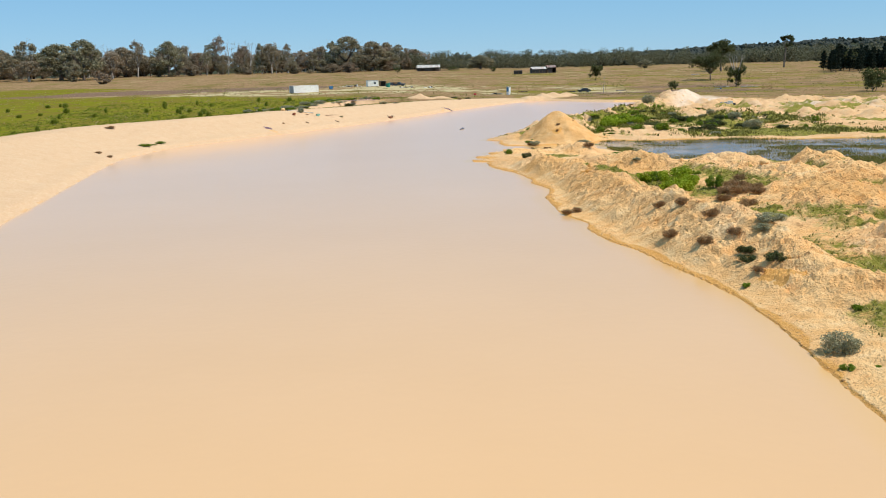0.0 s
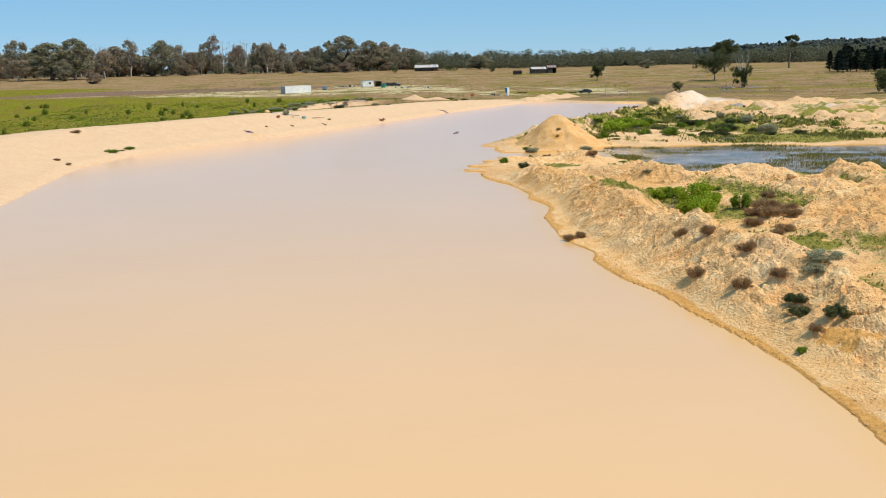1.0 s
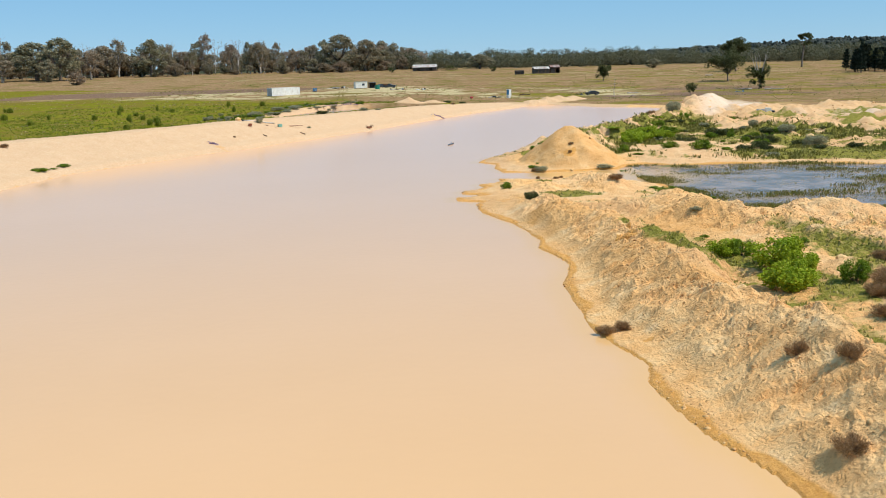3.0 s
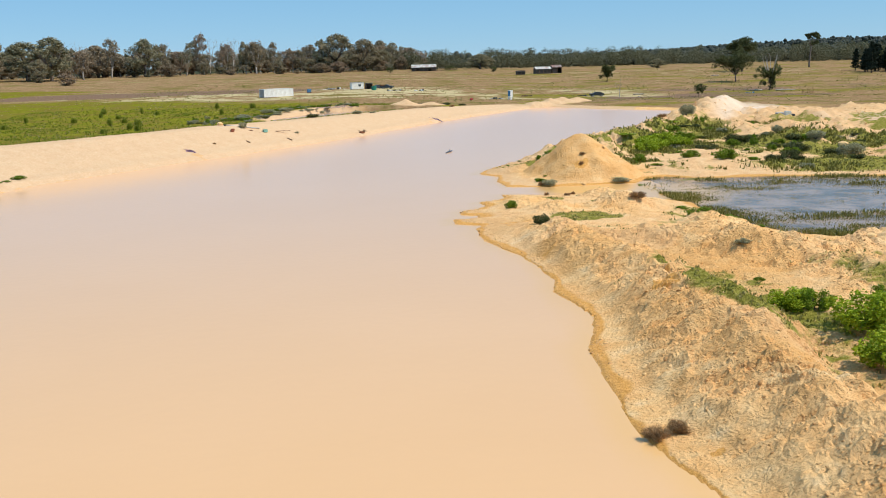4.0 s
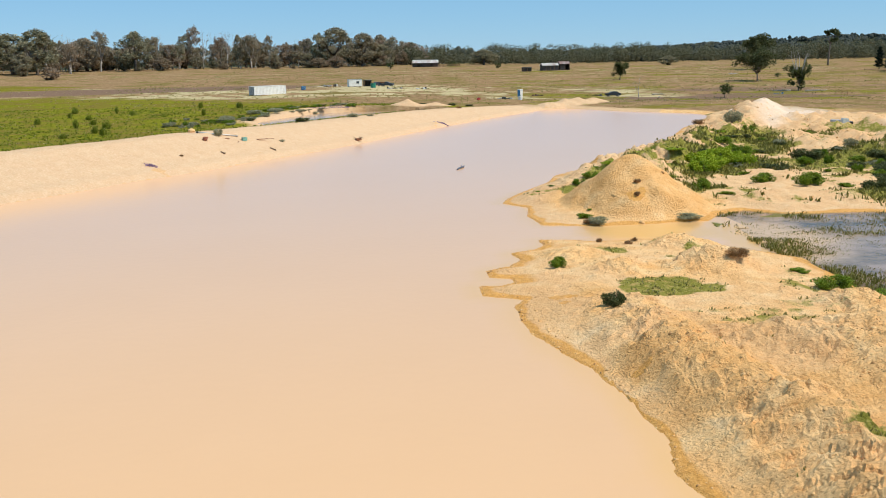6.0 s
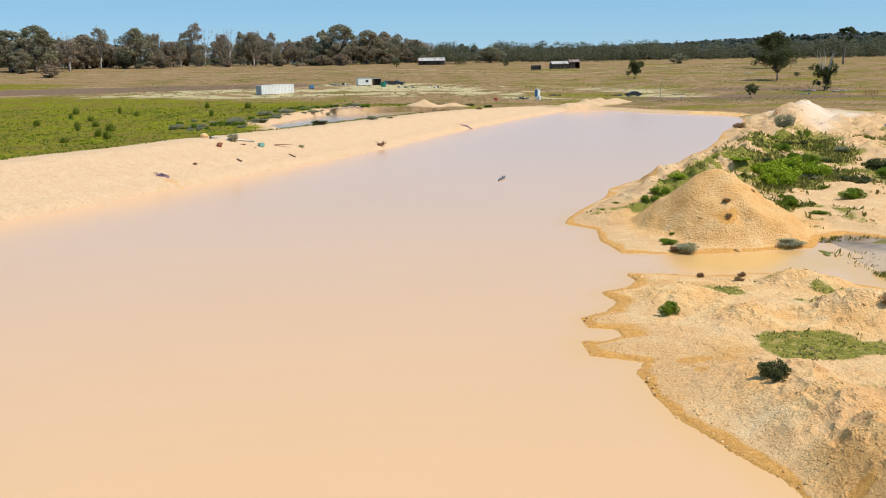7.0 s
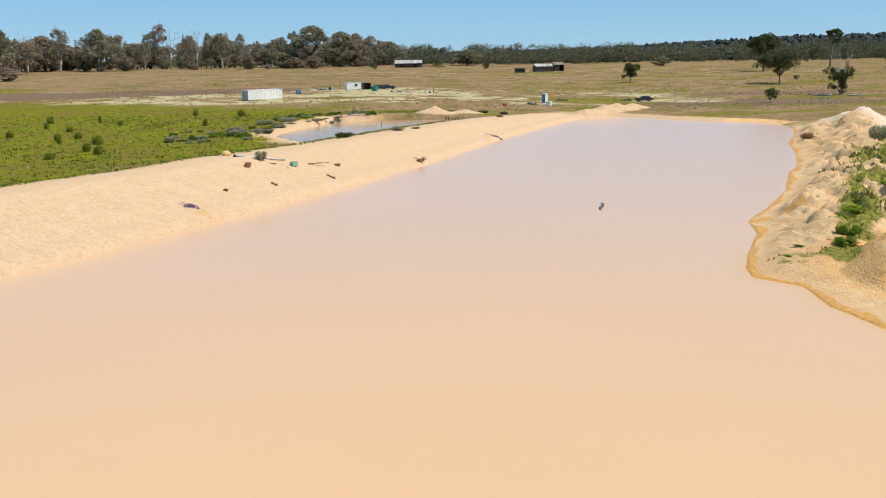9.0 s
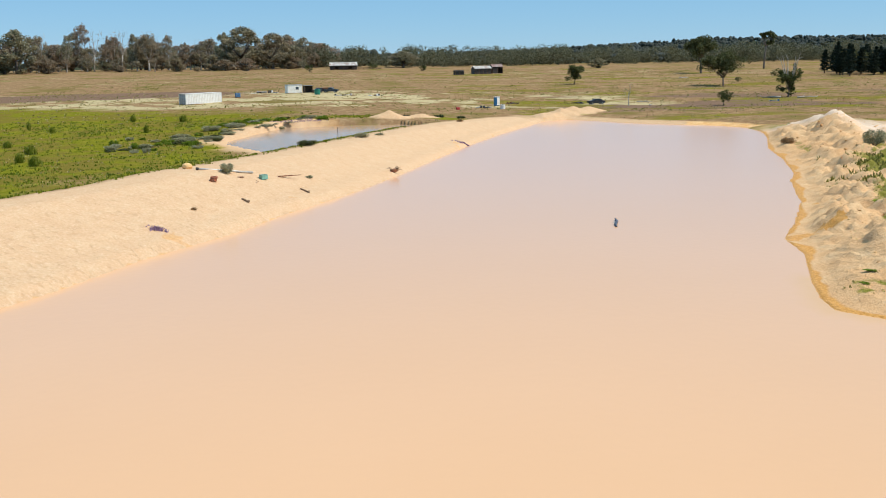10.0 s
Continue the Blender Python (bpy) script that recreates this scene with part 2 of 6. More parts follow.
    # under water
    bed = np.maximum(-0.16 * np.minimum(d_dam, 12) - 0.05, -1.6)
    z = np.where(in_dam & ~shut, np.where(on_right, np.minimum(0.18 * d_land, 0.12), bed), z)
    z = np.where(shut & in_dam, -0.35, z)
    z = np.where(in_wet, -0.12 - 0.05 * np.minimum(d_wet, 3) + 0.34 * fbm(x / 8, y / 3.5, 4, 97), z)
    # small pond behind the embankment
    dp = np.where(in_pond, -d_pond, d_pond) + 0.5 * fbm(x / 3, y / 3, 3, 99)
    pool = POND_LEVEL - 0.06 + np.where(dp < 0, 0.2 * dp, 0.0)
    z = np.where(in_pond, np.minimum(z, pool), z)
    rim = np.where(in_pond, 0, sstep(9, 0, d_pond) * sstep(1.0, -1.0, (x + 4) * 0.83 - (y - 262) * 0.55))
    z = z + rim * 0.5 * sstep(0, 2, d_pond) * (0.6 + 0.6 * fbm(x / 4, y / 4, 3, 98))

    masks = {}
    bank = (1 - side) * sstep(width + 5.5 + 1.2 * fbm(x / 2.5, y / 2.5, 3, 101), width + 3.0, edge) * (1 - w_far)
    near_spoil = side * (1 - to_field) * sstep(-14, -2, 8 - np.maximum(0, np.where(y > 262, d_right - 6, 0)))
    far_sand = sstep(5.5 + 3 * fbm(x / 5, y / 5, 3, 103), 2.0, d_far) * (x > 40)
    sand_heap = np.zeros(np.shape(x))
    for hx, hy, h, rx, ry in HEAPS[-6:]:
        sand_heap = np.maximum(sand_heap, sstep(1.15, 0.85, np.hypot((x - hx) / rx, (y - hy) / ry) + 0.25 * fbm(x / 2.5, y / 2.5, 3, 95)))
    pond_rim = np.where(in_pond, 1, sstep(5.0 + 4 * fbm(x / 4, y / 4, 3, 105), 1.0, d_pond)) * sstep(3, -2, x + 2 * fbm(x / 3, y / 3, 2, 106))
    bare = np.maximum.reduce([bank, near_spoil, far_sand * (y > 262), sand_heap, pond_rim])
    # growth in the hollows between the heaps
    hollow = sstep(1.25, 0.75, z) * sstep(0.06, 0.2, fbm(x / 6, y / 6, 4, 111)) * sstep(2.2, 4.5, d_land) * side
    gully = np.maximum.reduce([
        1.6 * sstep(3.4, 1.6, along(x, y, [(24.3, 85), (24.8, 79), (26, 72), (27, 64), (28, 57)])[0] + 0.6 * fbm(x / 3, y / 3, 2, 113)),
        sstep(1.2, 0.7, np.hypot((x - 52 - (y - 180) * 0.5) / 8, (y - 178) / 26)),
        sstep(1.2, 0.7, np.hypot((x - 66) / 15, (y - 160) / 13)), sstep(1.25, 0.6, np.hypot((x - 62) / 15, (y - 138.5) / 7.5) + 0.3 * fbm(x / 4, y / 4, 3, 107)),
        0.5 * sstep(1.5, 0.3, np.hypot((x - 25.8) / 4.2, (y - 103) / 2.6) + 0.7 * fbm(x / 2.2, y / 2.2, 3, 112)), 0.8 * sstep(1.3, 0.6, np.hypot((x - 29.3) / 2.6, (y - 92.2) / 2.6) + 0.4 * fbm(x / 2, y / 2, 3, 114)), 0.9 * sstep(1.3, 0.6, np.hypot((x - 24.6) / 2.2, (y - 86.5) / 2.6) + 0.4 * fbm(x / 2, y / 2, 3, 116)), 0.9 * sstep(1.3, 0.6, np.hypot((x - 33) / 3.5, (y - 108) / 5) + 0.4 * fbm(x / 2, y / 2, 3, 110)), 0.9 * sstep(1.2, 0.7, np.hypot((x - 36.5) / 3.5, (y - 137.5) / 2.2) + 0.3 * fbm(x / 2, y / 2, 3, 109)), 0.7 * sstep(1.3, 0.7, np.hypot((x - 21.8) / 1.6, (y - 145.5) / 1.6) + 0.4 * fbm(x / 1.5, y / 1.5, 3, 108)), sstep(2.2, 0.6, along(x, y, [(24.5, 144.5), (27.5, 148), (32, 155.5), (38, 166), (46, 177), (54, 191)])[0] + 0.8 * fbm(x / 3, y / 3, 2, 117)), sstep(1.2, 0.8, np.hypot((x - 80) / 8, (y - 262) / 9))])
    patch = sstep(-0.15, 0.15, fbm(x / 3.2, y / 3.2, 4, 115) + 0.3 * (y > 130))
    tufty = 0.85 * area * sstep(0.03, 0.16, fbm(x / 4.2, y / 6, 4, 118)) * sstep(2.4, 1.2, z) + 0.85 * rubble * sstep(0.04, 0.2, fbm(x / 8, y / 6, 4, 119)) * sstep(235, 190, y)
    masks["growth"] = np.clip(np.maximum(np.maximum(0.8 * hollow, tufty), np.clip(gully, 0, 1) * np.clip(patch + 0.35 * (gully > 1.0), 0, 1)), 0, 1) * sstep(1.0, 2.5, d_land) * side
    masks["bare"] = np.clip(bare, 0, 1) * (~in_wet)
    masks["bank"] = np.clip(bank, 0, 1) * sstep(1.02, 0.9, up) * (0.25 + 0.75 * sstep(138, 156, y) * sstep(225, 195, y))
    masks["wet"] = sstep(0.16 + 0.20 * fbm(x / 4.5, y / 4.5, 4, 121), 0.05, z) * (on_right | (d_dam < 2)) * (in_dam | (d_land < 4)) * np.where(on_right, 1.0, 0.45)
    masks["pale"] = np.clip(np.maximum.reduce([sstep(1.3, 0.7, np.hypot((x - 85) / 13, (y - 248) / 14)), sstep(1.4, 0.5, np.hypot((x - 100) / 22, (y - 200) / 16)) * sstep(-0.2, 0.3, fbm(x / 7, y / 7, 3, 125)),
                                   0.85 * (1 - side) * (d_left < 30), 0.8 * sand_heap, 0.9 * pond_rim, 0.55 * sstep(118, 135, y) * side * (1 - sstep(1.2, 0.8, np.hypot((x - 29.4) / 7.4, (y - 139.6) / 9.2))), 0.35 * sstep(88, 97, y) * sstep(129, 124, y) * sstep(30, 24, x) * side * sstep(-0.25, 0.2, fbm(x / 4, y / 4, 3, 126) + 0.6 * sstep(19, 16, x)), 0.5 * rubble, 0.3 * sstep(2.5, 5.0, d_spit) * sstep(0.1, 0.4, fbm(x / 9, y / 9, 3, 127)) * (y < 125)]), 0, 1)
    masks["ochre"] = np.clip(np.maximum(0.6 * sstep(1.15, 0.75, np.hypot((x - 29.4) / 7.2, (y - 139.6) / 9.0) + 0.15 * fbm(x / 3, y / 3, 3, 129)), 0.8 * sstep(0.15, 0.4, fbm(x / 12, y / 12, 3, 128)) * side), 0, 1)
    masks["chalk"] = np.clip(np.maximum.reduce([sstep(1.2, 0.7, np.hypot((x - 88) / 13, (y - 249) / 15) + 0.15 * fbm(x / 4, y / 4, 3, 153)), 0.8 * sstep(1.1, 0.5, along(x, y, [(66, 214), (76, 232), (85, 248)])[0] / 7 + 0.2 * fbm(x / 4, y / 4, 3, 154)) * sstep(75, 80, x + 0.3 * (240 - y)), 0.75 * sstep(1.35, 0.7, np.hypot((x - 103) / 16, (y - 196) / 15)) * sstep(-0.15, 0.25, fbm(x / 6, y / 6, 3, 125)),
                                    0.2 * sand_heap] ), 0, 1) * side + 0.12 * bank
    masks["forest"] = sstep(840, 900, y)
    # paddock growth
    lush = 0.96 * sstep(-8, -22, x - 0.25 * (y - 250) + 10 * fbm(x / 20, y / 20, 3, 131)) * sstep(338, 290, y + 0.35 * x + 22 * fbm(x / 30, y / 30, 3, 133))
    strip = 0.75 * sstep(6, 1, np.abs(d_pond - 10)) * (y > 270) * (x < 60)
    right_green = np.maximum(0.6 * sstep(0.1, 0.35, fbm(x / 32, y / 11, 5, 135, 0.62)) * (x > 45), 0.85 * sstep(1.2, 0.7, np.hypot((x + 170) / 62, (y - 455 - 0.3 * x) / 48) + 0.3 * fbm(x / 14, y / 10, 4, 137)))
    wet_margin = sstep(14, 3, d_wet) * (~in_wet) * (x > 62)
    masks["lush"] = np.clip(np.maximum.reduce([lush, strip, right_green, wet_margin, 1.0 * in_wet]), 0, 1) * (y < 850)
    wisp = 0.65 * fbm(x / 22, y / 10, 5, 145, 0.65) + 0.35 * fbm(x / 4, y / 5, 3, 146)
    masks["straw"] = np.clip(np.maximum(sstep(316, 335, y + 10 * fbm(x / 25, y / 25, 3, 141)) * sstep(425, 385, y + 0.1 * x + 20 * fbm(x / 40, y / 15, 3, 143)) * sstep(120, 70, x) * sstep(-0.30, 0.25, wisp),
                                        0.42 * sstep(440, 480, y) * sstep(660, 540, y) * sstep(-0.02, 0.22, wisp)) * sstep(-140, -95, x + 0.25 * (y - 400)), 0, 1)
    masks["straw"] = np.maximum(masks["straw"], 0.3 * sstep(0.05, 0.25, fbm(x / 20, y / 10, 5, 149, 0.65)) * (y > 345) * (x > 40))
    masks["mauve"] = np.clip(np.maximum(sstep(-0.25, 0.2, fbm(x / 40, y / 14, 3, 147)) * sstep(300, 320, y) * sstep(400, 345, y) * sstep(52, 75, x),
                                 sstep(1.2, 0.85, np.hypot((x + 85) / 70, (y - 405 - 0.2 * x) / 20) + 0.2 * fbm(x / 15, y / 15, 3, 151))), 0, 1)
    masks["mauve"] = np.where(y > 850, 0.0, masks["mauve"])
    return z, masks


# ---- materials ----
def node_material(name):
    mat = bpy.data.materials.new(name)
    mat.use_nodes = True
    nodes, links = mat.node_tree.nodes, mat.node_tree.links
    return mat, nodes, links, nodes["Principled BSDF"]


def tex_noise(nodes, links, scale, detail=4.0, rough=0.55, vector=None):
    n = nodes.new("ShaderNodeTexNoise")
    n.inputs["Scale"].default_value, n.inputs["Detail"].default_value, n.inputs["Roughness"].default_value = scale, detail, rough
    if vector is not None:
        links.new(vector, n.inputs["Vector"])
    return n.outputs["Fac"]


def ramp(nodes, links, fac, stops):
    r = nodes.new("ShaderNodeValToRGB")
    while len(r.color_ramp.elements) < len(stops):
        r.color_ramp.elements.new(0.5)
    for e, (p, c) in zip(r.color_ramp.elements, stops):
        e.position, e.color = p, (*c, 1)
    links.new(fac, r.inputs["Fac"])
    return r.outputs["Color"]


def mix(nodes, links, fac, a, b, blend="MIX"):
    m = nodes.new("ShaderNodeMix")
    m.data_type, m.blend_type = "RGBA", blend
    for socket, v in ((m.inputs[0], fac), (m.inputs[6], a), (m.inputs[7], b)):
        if isinstance(v, (int, float)):
            socket.default_value = v
        elif isinstance(v, tuple):
            socket.default_value = (*v, 1)
        else:
            links.new(v, socket)
    return m.outputs[2]


def calc(nodes, links, op, a, b=0.0, clamp=False):
    m = nodes.new("ShaderNodeMath")
    m.operation, m.use_clamp = op, clamp
    for socket, v in ((m.inputs[0], a), (m.inputs[1], b)):
        if isinstance(v, (int, float)):
            socket.default_value = v
        else:
            links.new(v, socket)
    return m.outputs[0]


def bump(nodes, links, bsdf, height, strength, distance):
    b = nodes.new("ShaderNodeBump")
    b.inputs["Strength"].default_value, b.inputs["Distance"].default_value = strength, distance
    links.new(height, b.inputs["Height"])
    links.new(b.outputs["Normal"], bsdf.inputs["Normal"])


def attribute(nodes, name):
    a = nodes.new("ShaderNodeAttribute")
    a.attribute_name = name
    return a.outputs["Fac"]


def position(nodes):
    return nodes.new("ShaderNodeNewGeometry").outputs["Position"]


def ground_material():
    mat, nodes, links, bsdf = node_material("ground_earth_and_grass")
    pos = position(nodes)
    big, mid = tex_noise(nodes, links, 0.09, 5, 0.6, pos), tex_noise(nodes, links, 0.7, 5, 0.6, pos)
    fine, grit = tex_noise(nodes, links, 4.5, 6, 0.65, pos), tex_noise(nodes, links, 22, 3, 0.6, pos)
    # bare spoil: cream sand with ochre and clay
    sand = ramp(nodes, links, mid, [(0.28, (0.74, 0.388, 0.142)), (0.45, (0.83, 0.470, 0.196)), (0.60, (0.865, 0.542, 0.252)), (0.78, (0.89, 0.630, 0.350))])
    ochre = ramp(nodes, links, fine, [(0.3, (0.60, 0.285, 0.085)), (0.7, (0.78, 0.43, 0.16))])
    sand = mix(nodes, links, calc(nodes, links, "MULTIPLY", attribute(nodes, "ochre"), 0.7), sand, ochre)
    clay = ramp(nodes, links, fine, [(0.3, (0.52, 0.335, 0.200)), (0.55, (0.595, 0.412, 0.265)), (0.75, (0.68, 0.525, 0.38))])
    sand = mix(nodes, links, calc(nodes, links, "MULTIPLY", attribute(nodes, "pale"), 0.85), sand, clay)
    chalk = ramp(nodes, links, fine, [(0.3, (0.70, 0.515, 0.375)), (0.55, (0.77, 0.61, 0.465)), (0.75, (0.84, 0.71, 0.58))])
    sand = mix(nodes, links, calc(nodes, links, "MULTIPLY", attribute(nodes, "chalk"), 0.92), sand, chalk)
    speck = ramp(nodes, links, tex_noise(nodes, links, 6.0, 8, 0.80, pos), [(0.36, (0.36, 0.23, 0.13)), (0.45, (1, 1, 1))])
    sand = mix(nodes, links, calc(nodes, links, "SUBTRACT", 0.55, calc(nodes, links, "MULTIPLY", attribute(nodes, "pale"), 0.4)), sand, speck, "MULTIPLY")
    # rain rills on the embankment face
    cut = nodes.new("ShaderNodeVectorMath")
    cut.operation = "DOT_PRODUCT"
    cut.inputs[1].default_value = (0.66, 1.0, 0.0)
    links.new(pos, cut.inputs[0])
    fall = nodes.new("ShaderNodeVectorMath")
    fall.operation = "DOT_PRODUCT"
    fall.inputs[1].default_value = (0.42, -0.28, 0.0)
    links.new(pos, fall.inputs[0])
    both = nodes.new("ShaderNodeCombineXYZ")
    links.new(cut.outputs["Value"], both.inputs[0])
    links.new(fall.outputs["Value"], both.inputs[1])
    streak = tex_noise(nodes, links, 2.3, 5, 0.62, both.outputs[0])
    rills = calc(nodes, links, "MULTIPLY", ramp(nodes, links, streak, [(0.36, (1, 1, 1)), (0.44, (0, 0, 0))]), attribute(nodes, "bank"))
    sand = mix(nodes, links, calc(nodes, links, "MULTIPLY", rills, 0.14), sand, (0.52, 0.29, 0.11))
    wet_sand = ramp(nodes, links, fine, [(0.35, (0.56, 0.245, 0.040)), (0.65, (0.76, 0.375, 0.085))])
    wet = attribute(nodes, "wet")
    damp = calc(nodes, links, "ADD", calc(nodes, links, "MULTIPLY", calc(nodes, links, "SUBTRACT", wet, 0.45), 3.0), calc(nodes, links, "MULTIPLY", calc(nodes, links, "SUBTRACT", mid, 0.25), 1.6), True)
    sand = mix(nodes, links, calc(nodes, links, "MULTIPLY", damp, 0.9), sand, wet_sand)
    # paddock: dry grass, straw, green herbage, mauve seed heads
    dry = ramp(nodes, links, mid, [(0.3, (0.19, 0.112, 0.056)), (0.5, (0.30, 0.185, 0.094)), (0.7, (0.42, 0.285, 0.155))])
    dry = mix(nodes, links, ramp(nodes, links, big, [(0.50, (0, 0, 0)), (0.62, (1, 1, 1))]), dry, ramp(nodes, links, fine, [(0.3, (0.14, 0.110, 0.030)), (0.7, (0.26, 0.195, 0.070))]))
    straw = ramp(nodes, links, fine, [(0.3, (0.38, 0.29, 0.135)), (0.55, (0.56, 0.46, 0.26)), (0.75, (0.66, 0.57, 0.37))])
    green = ramp(nodes, links, mid, [(0.3, (0.120, 0.128, 0.010)), (0.45, (0.185, 0.184, 0.014)), (0.6, (0.245, 0.215, 0.024)), (0.75, (0.33, 0.24, 0.06))])
    patchy = tex_noise(nodes, links, 0.16, 6, 0.62, pos)
    green = mix(nodes, links, ramp(nodes, links, patchy, [(0.44, (0, 0, 0)), (0.55, (0.85, 0.85, 0.85))]), green, ramp(nodes, links, fine, [(0.3, (0.15, 0.105, 0.022)), (0.7, (0.27, 0.195, 0.05))]))
    green = mix(nodes, links, ramp(nodes, links, fine, [(0.45, (0, 0, 0)), (0.7, (0.6, 0.6, 0.6))]), green, (0.105, 0.135, 0.010))
    mauve = ramp(nodes, links, fine, [(0.3, (0.16, 0.098, 0.062)), (0.7, (0.27, 0.175, 0.12))])
    broken = calc(nodes, links, "MULTIPLY", calc(nodes, links, "SUBTRACT", tex_noise(nodes, links, 0.22, 8, 0.72, pos), 0.5), 3.4)

    def ragged_mask(name):
        soft_edge = calc(nodes, links, "MULTIPLY", calc(nodes, links, "SUBTRACT", attribute(nodes, name), 0.5), 2.4)
        return calc(nodes, links, "ADD", calc(nodes, links, "ADD", soft_edge, broken), 0.5, True)

    grass = mix(nodes, links, calc(nodes, links, "MULTIPLY", ragged_mask("straw"), 0.9), dry, straw)
    grass = mix(nodes, links, ragged_mask("mauve"), grass, mauve)
    grass = mix(nodes, links, ragged_mask("lush"), grass, green)
    moss = ramp(nodes, links, fine, [(0.3, (0.15, 0.14, 0.022)), (0.55, (0.27, 0.24, 0.05)), (0.75, (0.48, 0.36, 0.16))])
    colour = mix(nodes, links, attribute(nodes, "bare"), grass, sand)
    tufts = calc(nodes, links, "MULTIPLY", calc(nodes, links, "SUBTRACT", tex_noise(nodes, links, 1.4, 8, 0.75, pos), 0.5), 4.5)
    growth = calc(nodes, links, "ADD", calc(nodes, links, "ADD", calc(nodes, links, "MULTIPLY", calc(nodes, links, "SUBTRACT", attribute(nodes, "growth"), 0.5), 2.2), tufts), 0.5, True)
    growth = calc(nodes, links, "MULTIPLY", growth, calc(nodes, links, "MULTIPLY", attribute(nodes, "growth"), 3.5, True))
    colour = mix(nodes, links, growth, colour, moss)
    # dark olive ground from y = 840 on, closing gaps between far crowns
    dark_floor = ramp(nodes, links, fine, [(0.3, (0.036, 0.042, 0.026)), (0.7, (0.07, 0.075, 0.045))])
    colour = mix(nodes, links, attribute(nodes, "forest"), colour, dark_floor)
    links.new(colour, bsdf.inputs["Base Color"])
    rough = nodes.new("ShaderNodeMapRange")
    rough.inputs["To Min"].default_value, rough.inputs["To Max"].default_value = 0.92, 0.62
    links.new(wet, rough.inputs["Value"])
    links.new(rough.outputs[0], bsdf.inputs["Roughness"])
    links.new(calc(nodes, links, "MULTIPLY", wet, 0.3), bsdf.inputs["Specular IOR Level"])
    lumpy = tex_noise(nodes, links, 3.6, 8, 0.74, pos)
    crumb = nodes.new("ShaderNodeTexVoronoi")
    crumb.inputs["Scale"].default_value = 5.5
    warp = nodes.new("ShaderNodeTexNoise")
    warp.inputs["Scale"].default_value, warp.inputs["Detail"].default_value = 2.2, 3.0
    links.new(pos, warp.inputs["Vector"])
    links.new(mix(nodes, links, 0.6, pos, warp.outputs["Color"], "ADD"), crumb.inputs["Vector"])
    crumbs = calc(nodes, links, "MULTIPLY", calc(nodes, links, "SUBTRACT", 0.6, crumb.outputs["Distance"], True), calc(nodes, links, "MULTIPLY", attribute(nodes, "bare"), calc(nodes, links, "SUBTRACT", calc(nodes, links, "SUBTRACT", 1.0, attribute(nodes, "bank")), wet, True)))
    firm = calc(nodes, links, "SUBTRACT", 1.0, calc(nodes, links, "MULTIPLY", attribute(nodes, "pale"), 0.8))
    tall = calc(nodes, links, "ADD", calc(nodes, links, "MULTIPLY", calc(nodes, links, "ADD", lumpy, calc(nodes, links, "MULTIPLY", crumbs, 0.8)), firm), calc(nodes, links, "MULTIPLY", grit, 0.15))
    tall = calc(nodes, links, "SUBTRACT", tall, calc(nodes, links, "MULTIPLY", rills, 0.25))
    bump(nodes, links, bsdf, tall, 1.0, 0.115)
    return mat


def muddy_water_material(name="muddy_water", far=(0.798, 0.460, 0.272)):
    mat, nodes, links, bsdf = node_material(name)
    pos = position(nodes)
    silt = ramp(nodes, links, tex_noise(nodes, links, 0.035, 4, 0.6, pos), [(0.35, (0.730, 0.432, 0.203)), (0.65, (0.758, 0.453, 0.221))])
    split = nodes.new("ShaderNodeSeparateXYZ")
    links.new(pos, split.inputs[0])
    # dam water turns pinker with y: grazing sky sheen put into base colour
    far_sheen = calc(nodes, links, "DIVIDE", calc(nodes, links, "SUBTRACT", split.outputs["Y"], 45.0), 190.0, True)
    silt = mix(nodes, links, far_sheen, silt, far)
    silt = mix(nodes, links, calc(nodes, links, "MULTIPLY", attribute(nodes, "shallow"), 0.8), silt, (0.74, 0.42, 0.115))
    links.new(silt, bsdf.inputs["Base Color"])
    bsdf.inputs["Roughness"].default_value, bsdf.inputs["IOR"].default_value = 0.17, 1.33
    bsdf.inputs["Specular IOR Level"].default_value = 0.5
    wave = tex_noise(nodes, links, 1.6, 3, 0.5, pos)
    bump(nodes, links, bsdf, wave, 0.06, 0.08)
    return mat


def marsh_water_material():
    mat, nodes, links, bsdf = node_material("marsh_water")
    pos = position(nodes)
    bed = ramp(nodes, links, tex_noise(nodes, links, 0.3, 4, 0.6, pos), [(0.35, (0.11, 0.078, 0.050)), (0.6, (0.34, 0.235, 0.17))])
    bed = mix(nodes, links, attribute(nodes, "shallow"), bed, (0.70, 0.44, 0.22))
    links.new(bed, bsdf.inputs["Base Color"])
    bsdf.inputs["Roughness"].default_value, bsdf.inputs["IOR"].default_value = 0.14, 1.33
    bsdf.inputs["Specular IOR Level"].default_value = 0.22
    bump(nodes, links, bsdf, tex_noise(nodes, links, 3.0, 3, 0.5, pos), 0.3, 0.08)
    return mat


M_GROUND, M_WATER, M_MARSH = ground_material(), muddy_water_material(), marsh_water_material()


# ---- ground ----
def lines(*runs):
    """Grid lines from runs of (start, end, first step, last step)."""
    out = []
    for a, b, s0, s1 in runs:
        v, span = a, b - a
        while v < b - 1e-6:
            out.append(v)
            v += s0 + (s1 - s0) * (v - a) / span
    return np.array(out + [runs[-1][1]])


